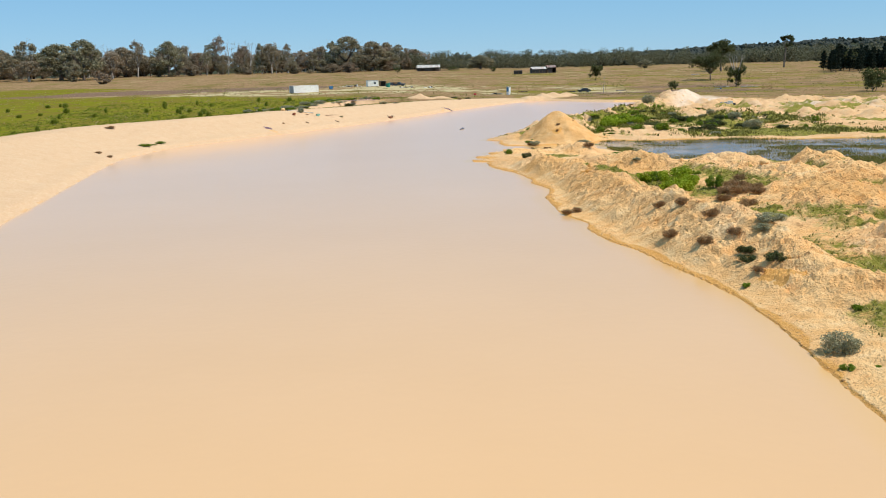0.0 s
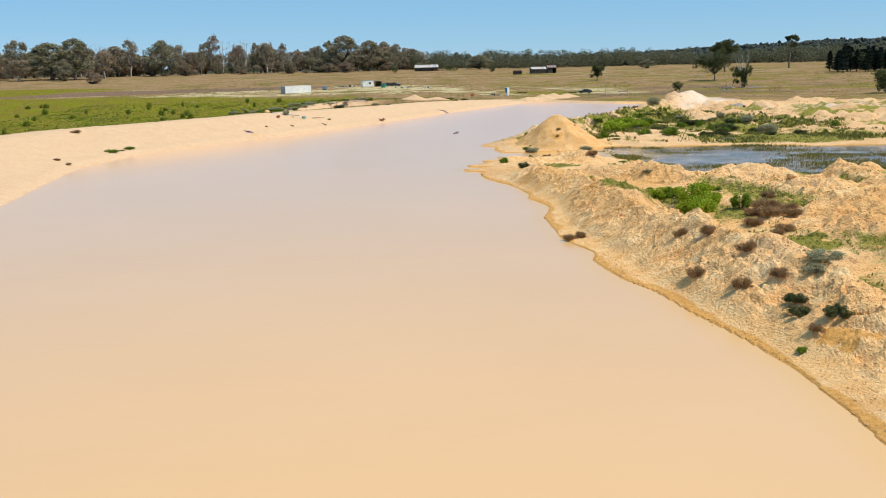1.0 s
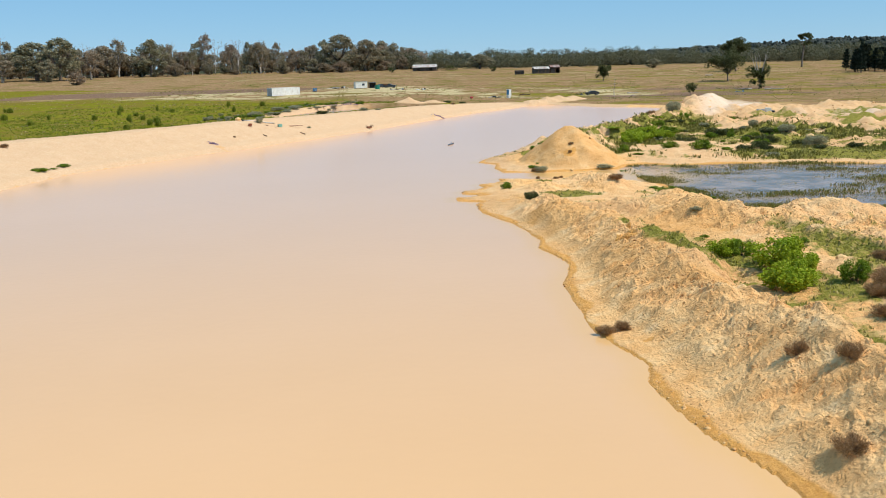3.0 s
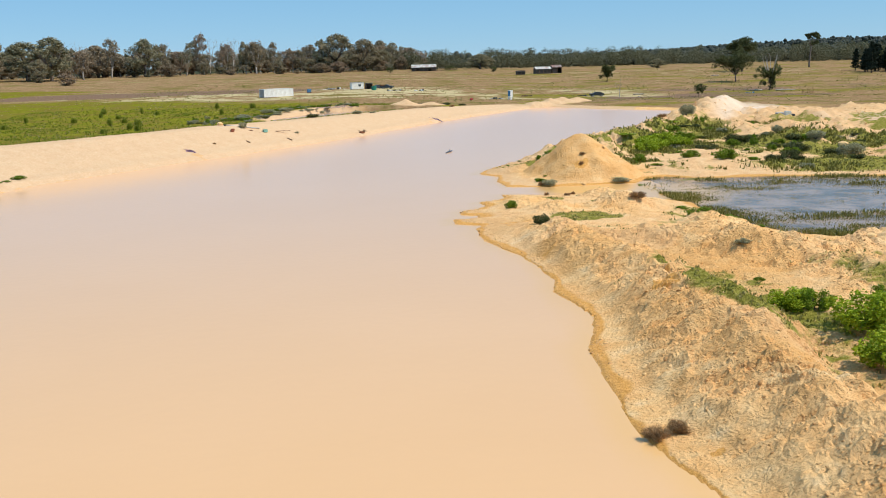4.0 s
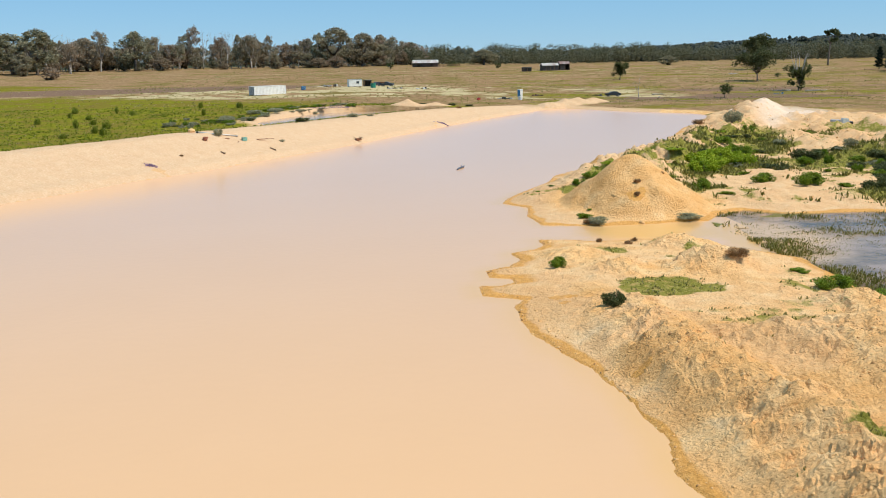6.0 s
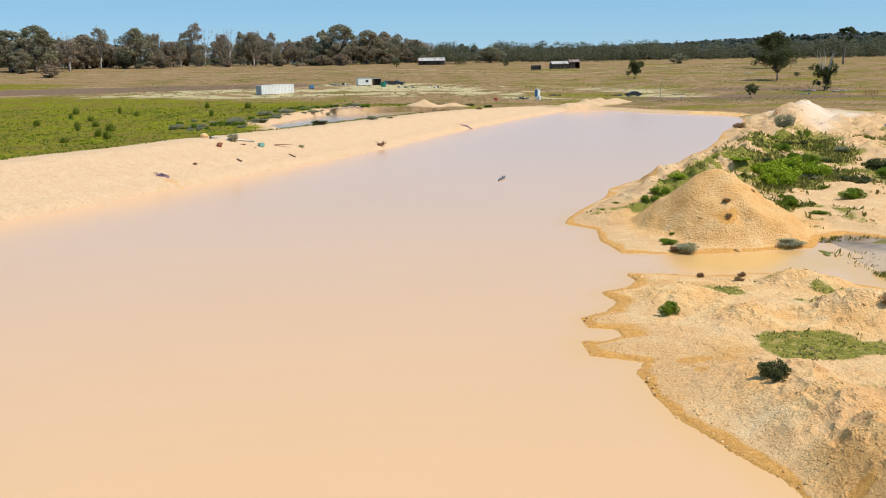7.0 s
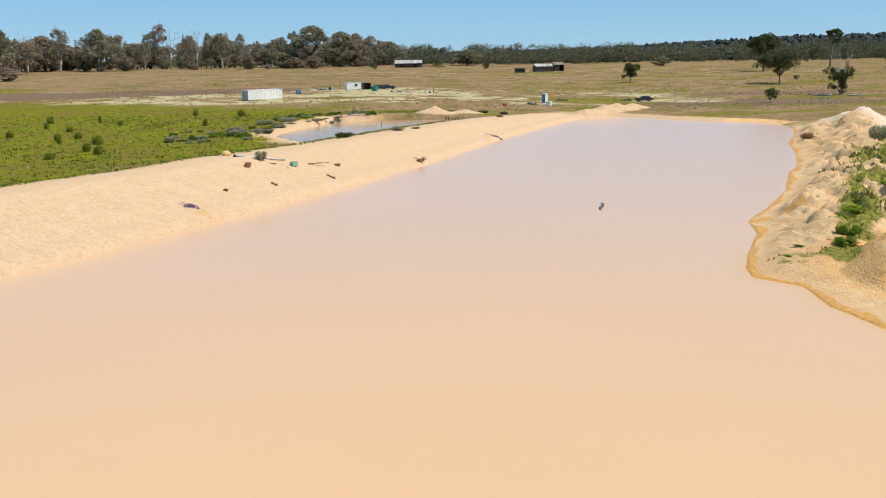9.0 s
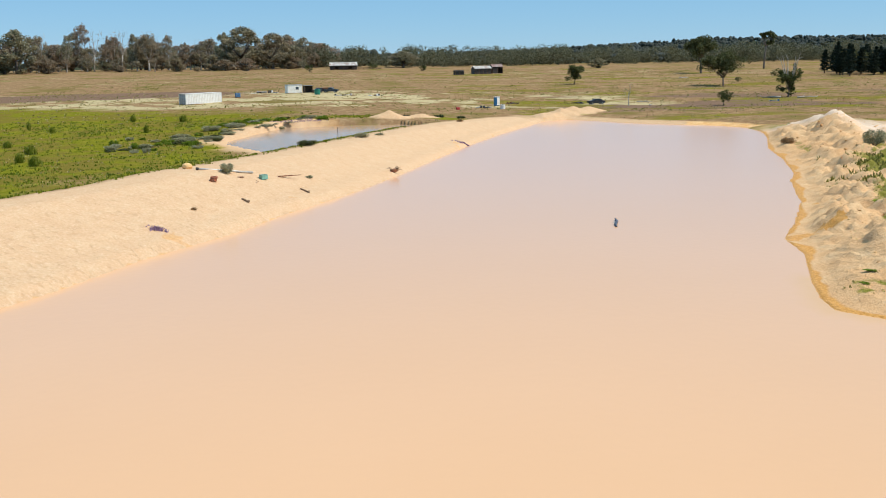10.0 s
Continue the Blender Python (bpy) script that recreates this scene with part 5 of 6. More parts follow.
blades("paddock_tussocks", scatter(48, 14000, -80, 230, 300, 600, lambda x, y, z, m: (1 - m["bare"]) * 0.8 * sstep(-0.25, 0.25, fbm(x / 14, y / 9, 4, 179))), 0.26, 0.16, M_TUFT, 49, "olive and brown tussocks over the dry paddock", 3)
purple = np.concatenate([np.random.RandomState(5).normal(0, 1, (45, 2)) * s + c for c, s in (((-19.2, 172.0), (0.3, 0.22)), ((19.3, 244.5), (0.7, 0.3)), ((-6.5, 284), (2.0, 0.5)), ((-2.5, 285), (1.5, 0.5)))])
blades("purple_flowers", purple, 0.22, 0.06, M_PURPLE, 39, "patches of purple paddock flowers", 4, "flowers")


def stones(name, xy, sizes, mat, seed, label):
    """Angular clods in one mesh, half sunk in the ground."""
    rs = np.random.RandomState(seed)
    bm = bmesh.new()
    bmesh.ops.create_icosphere(bm, subdivisions=1, radius=1)
    unit = np.array([v.co[:] for v in bm.verts])
    tri = np.array([[v.index for v in f.verts] for f in bm.faces])
    bm.free()
    n, k = len(xy), len(unit)
    z = heights(xy[:, 0], xy[:, 1])[0]
    spin = rs.uniform(0, 6.283, n)
    shape = unit[None] * (1 + 0.28 * rs.normal(size=(n, k, 1))) * (sizes[:, None] * rs.uniform(0.6, 1.3, (n, 3)))[:, None]
    c, s = np.cos(spin)[:, None], np.sin(spin)[:, None]
    v = np.stack([shape[..., 0] * c - shape[..., 1] * s, shape[..., 0] * s + shape[..., 1] * c, shape[..., 2] * 0.75], 2)
    v += np.stack([xy[:, 0], xy[:, 1], z - 0.3 * sizes], 1)[:, None]
    faces = (tri[None] + (np.arange(n) * k)[:, None, None]).reshape(-1, 3)
    me = bpy.data.meshes.new(name)
    me.vertices.add(n * k)
    me.vertices.foreach_set("co", v.astype(np.float32).ravel())
    me.loops.add(faces.size)
    me.loops.foreach_set("vertex_index", faces.astype(np.int32).ravel())
    me.polygons.add(len(faces))
    me.polygons.foreach_set("loop_start", np.arange(0, faces.size, 3, dtype=np.int32))
    me.update(calc_edges=True)
    me.materials.append(mat)
    return tagged(new(name, me), label, "stones", kind="stuff")


def clod_material():
    mat, nodes, links, bsdf = node_material("sandy_clod")
    geo = nodes.new("ShaderNodeNewGeometry")
    colour = ramp(nodes, links, geo.outputs["Random Per Island"], [(0.0, (0.52, 0.27, 0.10)), (0.35, (0.70, 0.39, 0.155)), (0.85, (0.82, 0.49, 0.205)), (1.0, (0.86, 0.56, 0.26))])
    grain = ramp(nodes, links, tex_noise(nodes, links, 14, 4, 0.6, geo.outputs["Position"]), [(0.3, (0.72, 0.68, 0.62)), (0.6, (1, 1, 1))])
    links.new(mix(nodes, links, 0.8, colour, grain, "MULTIPLY"), bsdf.inputs["Base Color"])
    bsdf.inputs["Roughness"].default_value = 0.95
    return mat


M_CLOD = clod_material()
clods_xy = scatter(41, 150000, 15, 44, 16, 128, lambda x, y, z, m: m["bare"] * (1 - m["growth"]) * (0.02 + 0.75 * sstep(0.6, 1.5, z)) * (z > 0.02) * sstep(50, 30, x) * sstep(-0.5, 0.35, fbm(x / 3, y / 3, 2, 181)))[:42000]
rs_c = np.random.RandomState(42)
stones("loose_clods", clods_xy, np.clip(0.030 * np.exp(rs_c.normal(0, 0.5, len(clods_xy))), 0.016, 0.125), M_CLOD, 43, "loose sandy clods and stones on the spoil")
spit_xy = scatter(44, 26000, 17, 110, 118, 260, lambda x, y, z, m: m["bare"] * (1 - m["growth"]) * (0.04 + 0.35 * sstep(0.4, 1.4, z)) * (z > 0.02) * (x > 16 + 0.4 * (y - 145)) * (0.25 + 0.75 * m["pale"]))[:9000]
stones("spit_clods", spit_xy, np.clip(0.08 * np.exp(rs_c.normal(0, 0.6, len(spit_xy))), 0.04, 0.45), M_CLOD, 45, "loose clods on the far spoil heaps")
edge_xy = scatter(46, 60000, 14, 24, 18, 130, lambda x, y, z, m: 0.55 * (z > -0.05) * (z < 0.18) * sstep(-0.1, 0.3, fbm(x / 5, y / 5, 2, 183)))[:1500]
stones("shore_stones", edge_xy, np.clip(0.038 * np.exp(rs_c.normal(0, 0.5, len(edge_xy))), 0.02, 0.12), M_CLOD, 47, "stones and clods along the muddy waterline")


# ---- built and left things ----
def paint(name, colour, rough=0.5, metal=0.0, wear=None, scale=2.0):
    mat, nodes, links, bsdf = node_material(name)
    pos = nodes.new("ShaderNodeTexCoord").outputs["Object"]
    dark = wear or tuple(c * 0.72 for c in colour)
    links.new(ramp(nodes, links, tex_noise(nodes, links, scale, 5, 0.65, pos), [(0.36, dark), (0.52, colour), (0.8, tuple(min(1, c * 1.06) for c in colour))]), bsdf.inputs["Base Color"])
    bsdf.inputs["Roughness"].default_value, bsdf.inputs["Metallic"].default_value = rough, metal
    return mat


P_WHITE = paint("white_paint", (0.80, 0.79, 0.75), 0.5, 0, (0.68, 0.64, 0.57))
P_GREY = paint("grey_paint", (0.36, 0.37, 0.38), 0.6)
P_DARK = paint("weathered_boards", (0.075, 0.062, 0.052), 0.85, 0, (0.03, 0.026, 0.024))
P_BLACK = paint("black_plastic", (0.03, 0.032, 0.036), 0.4)
P_BLUE = paint("blue_plastic", (0.045, 0.21, 0.42), 0.45)
P_TEAL = paint("green_tank_plastic", (0.02, 0.22, 0.15), 0.45)
P_RUST = paint("rusty_iron", (0.30, 0.125, 0.06), 0.8, 0.2, (0.14, 0.06, 0.035))
P_ROOF = paint("pale_roof_iron", (0.86, 0.84, 0.80), 0.6, 0.0, (0.50, 0.28, 0.16), 0.5)
P_RUSTROOF = paint("rusted_roof_iron", (0.46, 0.30, 0.25), 0.7, 0.2, (0.62, 0.58, 0.55), 0.7)
P_ZINC = paint("galvanised_pipe", (0.58, 0.55, 0.50), 0.5, 0.3)
P_BRICK = paint("red_clay", (0.36, 0.13, 0.07), 0.85)
P_MINT = paint("mint_crate", (0.22, 0.47, 0.38), 0.5)
P_RED = paint("red_plastic", (0.45, 0.05, 0.04), 0.5)
P_GLASS = paint("dusty_glass", (0.06, 0.075, 0.09), 0.15)
P_CAR = paint("dark_car_paint", (0.05, 0.06, 0.075), 0.35)
P_TIMBER = paint("old_timber", (0.22, 0.13, 0.07), 0.85)


def boxes(specs, bevel=0.0):
    """A bmesh of boxes (cx, cy, cz, sx, sy, sz)."""
    bm = bmesh.new()
    for cx, cy, cz, sx, sy, sz in specs:
        bmesh.ops.create_cube(bm, size=1, matrix=Matrix.Translation((cx, cy, cz)) @ Matrix.Diagonal((sx, sy, sz, 1)))
    if bevel:
        bmesh.ops.bevel(bm, geom=bm.edges[:], offset=bevel, segments=1, affect="EDGES")
    return bm


def solid(outline, y0, y1):
    """A prism from an outline in x and z between two y."""
    bm = bmesh.new()
    a = [bm.verts.new((x, y0, z)) for x, z in outline]
    b = [bm.verts.new((x, y1, z)) for x, z in outline]
    bm.faces.new(a)
    bm.faces.new(b[::-1])
    for n in range(len(a)):
        bm.faces.new((a[n - 1], b[n - 1], b[n], a[n]))
    bmesh.ops.recalc_face_normals(bm, faces=bm.faces[:])
    return bm


def drum(r, z0, z1, sides=20, matrix=None, taper=1.0):
    bm = bmesh.new()
    bmesh.ops.create_cone(bm, cap_ends=True, segments=sides, radius1=r, radius2=r * taper, depth=z1 - z0, matrix=Matrix.Translation((0, 0, (z0 + z1) / 2)))
    bmesh.ops.bevel(bm, geom=[e for e in bm.edges if abs(e.verts[0].co.z - e.verts[1].co.z) < 1e-4], offset=min(0.05, r * 0.2), segments=2, affect="EDGES")
    if matrix:
        bmesh.ops.transform(bm, matrix=matrix, verts=bm.verts[:])
    return bm


def put(ob, x, y, turn, label, category, group="", lift=0.0):
    z = float(ground_at([(x, y)])[0]) + lift
    return tagged(stand(ob, x, y, z, radians(turn)), label, category, group)


def shipping_container():
    root = new("shipping_container")
    L, W, Hh = 12.19, 2.44, 2.59
    wave = []
    n = 44
    for k in range(n + 1):
        x = -L / 2 + 0.15 + (L - 0.3) * k / n
        wave.append((x, 0.0 if k % 2 else 0.05))
    for s in (-1, 1):
        bm = bmesh.new()
        low = [bm.verts.new((x, s * (W / 2 - 0.03 - d), 0.16)) for x, d in wave]
        high = [bm.verts.new((x, s * (W / 2 - 0.03 - d), Hh - 0.1)) for x, d in wave]
        for k in range(n):
            bm.faces.new((low[k], low[k + 1], high[k + 1], high[k]))
        part("side_wall", bm, P_WHITE, root)
    part("roof", boxes([(0, 0, Hh - 0.05, L - 0.1, W - 0.1, 0.05)]), P_WHITE, root)
    part("floor_frame", boxes([(0, 0, 0.1, L - 0.1, W - 0.08, 0.16)]), P_GREY, root)
    for x in (-1, 1):
        for y in (-1, 1):
            part("corner_post", boxes([(x * (L / 2 - 0.08), y * (W / 2 - 0.08), Hh / 2, 0.16, 0.16, Hh)], 0.01), P_WHITE, root)
    for y in (-1, 1):
        part("top_rail", boxes([(0, y * (W / 2 - 0.05), Hh - 0.06, L - 0.32, 0.1, 0.12)]), P_WHITE, root)
        part("bottom_rail", boxes([(0, y * (W / 2 - 0.05), 0.09, L - 0.32, 0.1, 0.16)]), P_WHITE, root)
    for y in (-0.57, 0.57):
        door = part("door", boxes([(-L / 2 + 0.05, y, Hh / 2, 0.06, 1.1, Hh - 0.3)], 0.01), P_GREY, root, "grey steel door")
        part("lock_bar", boxes([(-L / 2 - 0.005, y + 0.2, Hh / 2, 0.04, 0.04, Hh - 0.4)]), P_ZINC, door)
        part("lock_bar", boxes([(-L / 2 - 0.005, y - 0.25, Hh / 2, 0.04, 0.04, Hh - 0.4)]), P_ZINC, door)
    part("end_wall", boxes([(L / 2 - 0.05, 0, Hh / 2, 0.05, W - 0.32, Hh - 0.25)]), P_WHITE, root)
    return root


put(shipping_container(), -26.9, 350.2, 47, "long white steel shipping container with grey end doors", "container")


def site_hut():
    root = new("site_hut")
    part("wall", boxes([(0, 0, 1.3, 4.6, 2.4, 2.3)], 0.02), P_WHITE, root)
    part("roof", boxes([(0, 0, 2.5, 4.8, 2.6, 0.1)], 0.02), P_GREY, root)
    for x in (-1.9, 0, 1.9):
        part("skid", boxes([(x, 0, 0.08, 0.2, 2.3, 0.16)]), P_RUST, root)
    win = part("window", boxes([(0.7, -1.215, 1.5, 0.95, 0.05, 0.8)]), P_GLASS, root, "dark dusty window pane")
    part("frame", boxes([(0.7, -1.23, 1.93, 1.05, 0.06, 0.06), (0.7, -1.23, 1.07, 1.05, 0.06, 0.06), (0.2, -1.23, 1.5, 0.06, 0.06, 0.8), (1.2, -1.23, 1.5, 0.06, 0.06, 0.8)]), P_WHITE, win)
    door = part("door", boxes([(2.315, -0.3, 1.2, 0.05, 0.85, 2.0)]), P_WHITE, root)
    part("handle", boxes([(2.36, 0.0, 1.15, 0.06, 0.12, 0.03)]), P_ZINC, door)
    return root


put(site_hut(), -2.4, 391.8, 18, "small white portable site hut on skids", "hut")


def lean_to():
    root = new("open_shelter")
    for x in (-1.2, 1.2):
        for y, h in ((-1, 2.1), (1, 2.35)):
            part("post", boxes([(x, y, h / 2, 0.1, 0.1, h)]), P_TIMBER, root)
    part("roof", solid([(-1.4, 2.15), (1.4, 2.15), (1.4, 2.21), (-1.4, 2.21)], -1.2, 1.2), P_GREY, root)
    part("back_wall", boxes([(0, 1.0, 1.1, 2.4, 0.04, 2.1)]), P_DARK, root)
    part("side_wall", boxes([(1.2, 0, 1.05, 0.04, 1.9, 2.0)]), P_DARK, root)
    part("side_wall", boxes([(-1.2, 0.1, 1.05, 0.04, 1.7, 2.0)]), P_DARK, root)
    return root


put(lean_to(), 1.9, 393.6, 12, "dark open-fronted shelter beside the white hut", "shelter")


def old_car(mat, ute=False, length=4.6):
    """A derelict vehicle: body, cabin, windows, wheels."""
    root = new("derelict_ute" if ute else "derelict_car")
    h = length / 2
    low = [(-h, 0.45), (-h, 0.95), (-h + 1.25, 1.02), (h - 0.2, 0.98), (h, 0.8), (h, 0.42), (h - 0.4, 0.34), (-h + 0.3, 0.34)]
    body = solid(low, -0.86, 0.86)
    bmesh.ops.bevel(body, geom=body.edges[:], offset=0.07, segments=2, affect="EDGES")
    part("body", body, mat, root)
    cab = [(-0.95, 1.0), (-0.45, 1.48), (0.45, 1.5), (0.95, 1.0)] if ute else [(-1.1, 1.0), (-0.55, 1.46), (1.0, 1.46), (1.75, 1.0)]
    cabin = solid(cab, -0.74, 0.74)
    bmesh.ops.bevel(cabin, geom=cabin.edges[:], offset=0.05, segments=2, affect="EDGES")
    roof = part("cabin", cabin, mat, root)
    for s in (-1, 1):
        part("window", boxes([((cab[1][0] + cab[2][0]) / 2, s * 0.735, 1.24, (cab[2][0] - cab[1][0]) * 0.9, 0.03, 0.32)]), P_GLASS, roof)
    if ute:
        part("tray", boxes([(h - 0.75, 0, 1.12, 1.5, 1.74, 0.06), (h - 0.75, 0.85, 1.28, 1.5, 0.05, 0.3), (h - 0.75, -0.85, 1.28, 1.5, 0.05, 0.3), (h - 0.02, 0, 1.28, 0.05, 1.7, 0.3)]), P_RUST, root, "rusty steel tray")
    for x in (-h + 0.85, h - 0.9):
        for y in (-0.8, 0.8):
            wheel = part("wheel", drum(0.33, -0.1, 0.1, 18, Matrix.Translation((x, y, 0.33)) @ Matrix.Rotation(radians(90), 4, "X")), P_BLACK, root)
            part("rim", drum(0.19, -0.105, 0.105, 14, Matrix.Translation((x, y, 0.33)) @ Matrix.Rotation(radians(90), 4, "X")), P_GREY, wheel)
    return root


put(old_car(P_CAR), 5.2, 391.5, 35, "dark derelict car parked by the hut", "car", "derelict vehicles")
put(old_car(P_CAR, True), 8.6, 391.0, 160, "dark old ute with a rusty tray", "car", "derelict vehicles")
put(old_car(P_BLACK), 75.4, 343.2, 5, "black derelict car body in brown grass", "car", "derelict vehicles")


def water_tank(r, h, mat, lid_mat):
    root = new("water_tank")
    part("shell", drum(r, 0, h, 24), mat, root)
    for k in range(3):
        part("rib", drum(r + 0.025, h * (0.2 + 0.27 * k), h * (0.2 + 0.27 * k) + 0.08, 24), mat, root)
    part("lid", drum(r * 0.35, h, h + 0.1, 16), lid_mat, root)
    return root


put(water_tank(0.85, 1.5, P_TEAL, P_BLACK), 4.0, 379.5, 0, "green plastic water tank in the farm yard", "tank", "yard tanks")
put(water_tank(0.6, 1.05, P_WHITE, P_TEAL), 44.9, 323.0, 0, "small white water tank near the embankment end", "tank", "yard tanks")


def caged_tote(mat):
    root = new("caged_tote")
    part("bladder", boxes([(0, 0, 0.72, 1.3, 1.1, 1.1)], 0.06), mat, root)
    part("pallet", boxes([(0, 0, 0.08, 1.4, 1.2, 0.14)]), P_BLACK, root)
    for k in range(4):
        part("cage_bar", boxes([(-0.45 + 0.3 * k, -0.58, 0.72, 0.03, 0.03, 1.15)]), P_ZINC, root)
    return root


put(caged_tote(P_BLUE), -18.4, 374.5, 15, "blue plastic liquid tote standing in straw", "tote")


def portable_toilet():
    root = new("portable_toilet")
    part("cabin", boxes([(0, 0, 1.1, 1.1, 1.1, 2.1)], 0.05), P_BLUE, root)
    part("roof", boxes([(0, 0, 2.2, 1.2, 1.2, 0.16)], 0.06), P_WHITE, root, "white domed roof")
    part("door", boxes([(0, -0.56, 1.08, 0.8, 0.04, 1.85)], 0.01), P_BLUE, root)
    part("side_panel", boxes([(0.565, 0, 1.1, 0.03, 0.95, 1.9)]), P_WHITE, root, "white side panel")
    part("base", boxes([(0, 0, 0.05, 1.15, 1.15, 0.1)]), P_BLACK, root)
    return root


put(portable_toilet(), 46.8, 337.0, -55, "blue and white portable toilet on the paddock", "toilet")


def scrap_heap(seed, w, d, h, n, mats):
    """A spread of discarded sheets, beams and drums lying on each other."""
    rs = np.random.RandomState(seed)
    root = new("scrap_heap")
    for k in range(n):
        x, y = rs.uniform(-w / 2, w / 2), rs.uniform(-d / 2, d / 2)
        top = h * max(0.1, 1 - (2 * x / w) ** 2) * rs.uniform(0.2, 1.0)
        m = Matrix.Translation((x, y, top / 2)) @ Euler((rs.uniform(-0.3, 0.3), rs.uniform(-0.3, 0.3), rs.uniform(0, 3.1))).to_matrix().to_4x4()
        kind = k % 3
        if kind == 0:
            bm, word = boxes([(0, 0, 0, rs.uniform(0.8, 1.8), rs.uniform(0.5, 1.1), 0.05 + top * 0.3)], 0.01), "sheet"
        elif kind == 1:
            bm, word = boxes([(0, 0, 0, rs.uniform(1.5, 3.2), 0.12, 0.14)]), "beam"
        else:
            bm, word = drum(0.29, -0.4, 0.4, 14), "barrel"
        bmesh.ops.transform(bm, matrix=m, verts=bm.verts[:])
        part(word, bm, mats[k % len(mats)], root)
    return root


put(scrap_heap(1, 7.0, 2.4, 1.2, 15, [P_GREY, P_ZINC, P_DARK, P_WHITE]), -10.5, 396.5, 5, "heap of grey scrap sheets, beams and drums", "scrap", "yard scrap")
put(scrap_heap(2, 6.0, 2.0, 0.6, 11, [P_DARK, P_ZINC, P_RUST, P_WHITE]), 11.5, 374.0, 5, "low spread of dark scrap and timber", "scrap", "yard scrap")
put(scrap_heap(3, 5.5, 2.0, 0.7, 10, [P_BLACK, P_TIMBER, P_WHITE, P_GREY]), 19.8, 373.0, 8, "scattered black and white junk in straw", "scrap", "yard scrap")
put(scrap_heap(4, 4.5, 1.8, 0.45, 8, [P_DARK, P_GREY, P_BLACK]), 40.6, 327.5, 12, "dark flat junk near the embankment end", "scrap", "yard scrap")
put(scrap_heap(5, 3.2, 1.4, 0.9, 8, [P_DARK, P_TIMBER, P_RUST]), 53.5, 346.0, 0, "brown weathered timber stack beside the toilet", "scrap", "yard scrap")
put(scrap_heap(6, 2.6, 1.2, 0.7, 6, [P_BLACK, P_DARK]), 71.4, 347.0, 0, "black rubbish lying beside the derelict car", "scrap", "yard scrap")
put(scrap_heap(7, 2.4, 1.2, 0.4, 5, [P_BLUE, P_GREY]), 122.8, 336.5, 0, "blue-grey tarpaulin and junk under a tree", "scrap", "yard scrap")


def fuel_can():
    root = new("fuel_can")
    part("body", boxes([(0, 0, 0.3, 0.9, 0.5, 0.6)], 0.06), P_RED, root)
    part("spout", drum(0.08, 0.6, 0.72, 10), P_BLACK, root)
    return root


put(fuel_can(), 32.9, 317.5, 20, "red plastic fuel can in the grass", "can")


def farm_shed(length, width, wall, ridge, wall_mat, roof_mat, bays=4, open_front=False):
    """A gabled iron shed: posts, walls, bays and a corrugated roof."""
    root = new("farm_shed")
    for s in (-1, 1):
        bm = solid([(-width / 2, 0), (width / 2, 0), (width / 2, wall), (0, ridge), (-width / 2, wall)], s * length / 2 - 0.06, s * length / 2 + 0.06)
        bmesh.ops.rotate(bm, verts=bm.verts[:], cent=(0, 0, 0), matrix=Matrix.Rotation(radians(90), 3, "Z"))
        part("gable_wall", bm, wall_mat, root)
    part("back_wall", boxes([(0, width / 2 - 0.06, wall / 2, length - 0.1, 0.1, wall)]), wall_mat, root)
    step = length / bays
    for k in range(bays + 1):
        part("post", boxes([(-length / 2 + step * k, -width / 2 + 0.08, wall / 2, 0.16, 0.16, wall)]), P_TIMBER, root)
    for k in range(bays):
        if open_front and k % 3 == 1:
            continue
        part("front_panel", boxes([(-length / 2 + step * (k + 0.5), -width / 2 + 0.05, wall * (0.5 if not open_front else 0.42), step - 0.25, 0.06, wall * (0.96 if not open_front else 0.8))]), wall_mat, root)
    run = math.hypot(width / 2 + 0.4, ridge - wall)
    for s in (-1, 1):
        bm = bmesh.new()
        n = int(length / 0.5)
        rows = []
        for v in (0, 1):
            rows.append([bm.verts.new((-length / 2 - 0.3 + (length + 0.6) * k / n, s * v * (width / 2 + 0.4), ridge + 0.06 - v * (ridge - wall) * (width / 2 + 0.4) / (width / 2) + (0.04 if k % 2 else 0))) for k in range(n + 1)])
        for k in range(n):
            bm.faces.new((rows[0][k], rows[0][k + 1], rows[1][k + 1], rows[1][k]))
        bmesh.ops.solidify(bm, geom=bm.faces[:], thickness=0.04)
        part("roof", bm, roof_mat, root)
    part("ridge_cap", boxes([(0, 0, ridge + 0.1, length + 0.6, 0.4, 0.06)]), roof_mat, root)
    return root


put(farm_shed(14.5, 8.0, 2.3, 3.9, P_DARK, P_ROOF, 6, True), 31.5, 626.0, -6, "long dark shed with a pale rust-streaked iron roof", "shed", "farm sheds")
put(farm_shed(8.2, 6.5, 2.6, 3.7, P_DARK, P_ROOF, 4), 93.0, 560.0, 4, "dark weathered hut with a pale iron roof", "shed", "farm sheds")
put(farm_shed(5.0, 6.0, 3.2, 4.4, P_DARK, P_RUSTROOF, 2, True), 100.8, 562.0, 4, "open dark shed with a rusted iron roof", "shed", "farm sheds")
put(farm_shed(4.2, 3.0, 1.7, 2.1, P_DARK, P_DARK, 2), 79.6, 549.0, 8, "small dark weathered timber shed", "shed", "farm sheds")
put(farm_shed(11, 8, 3.0, 5.2, P_WHITE, P_WHITE, 4), 55, 845, 0, "distant pale farmhouse with a white roof", "house", "farm sheds", 0.0)


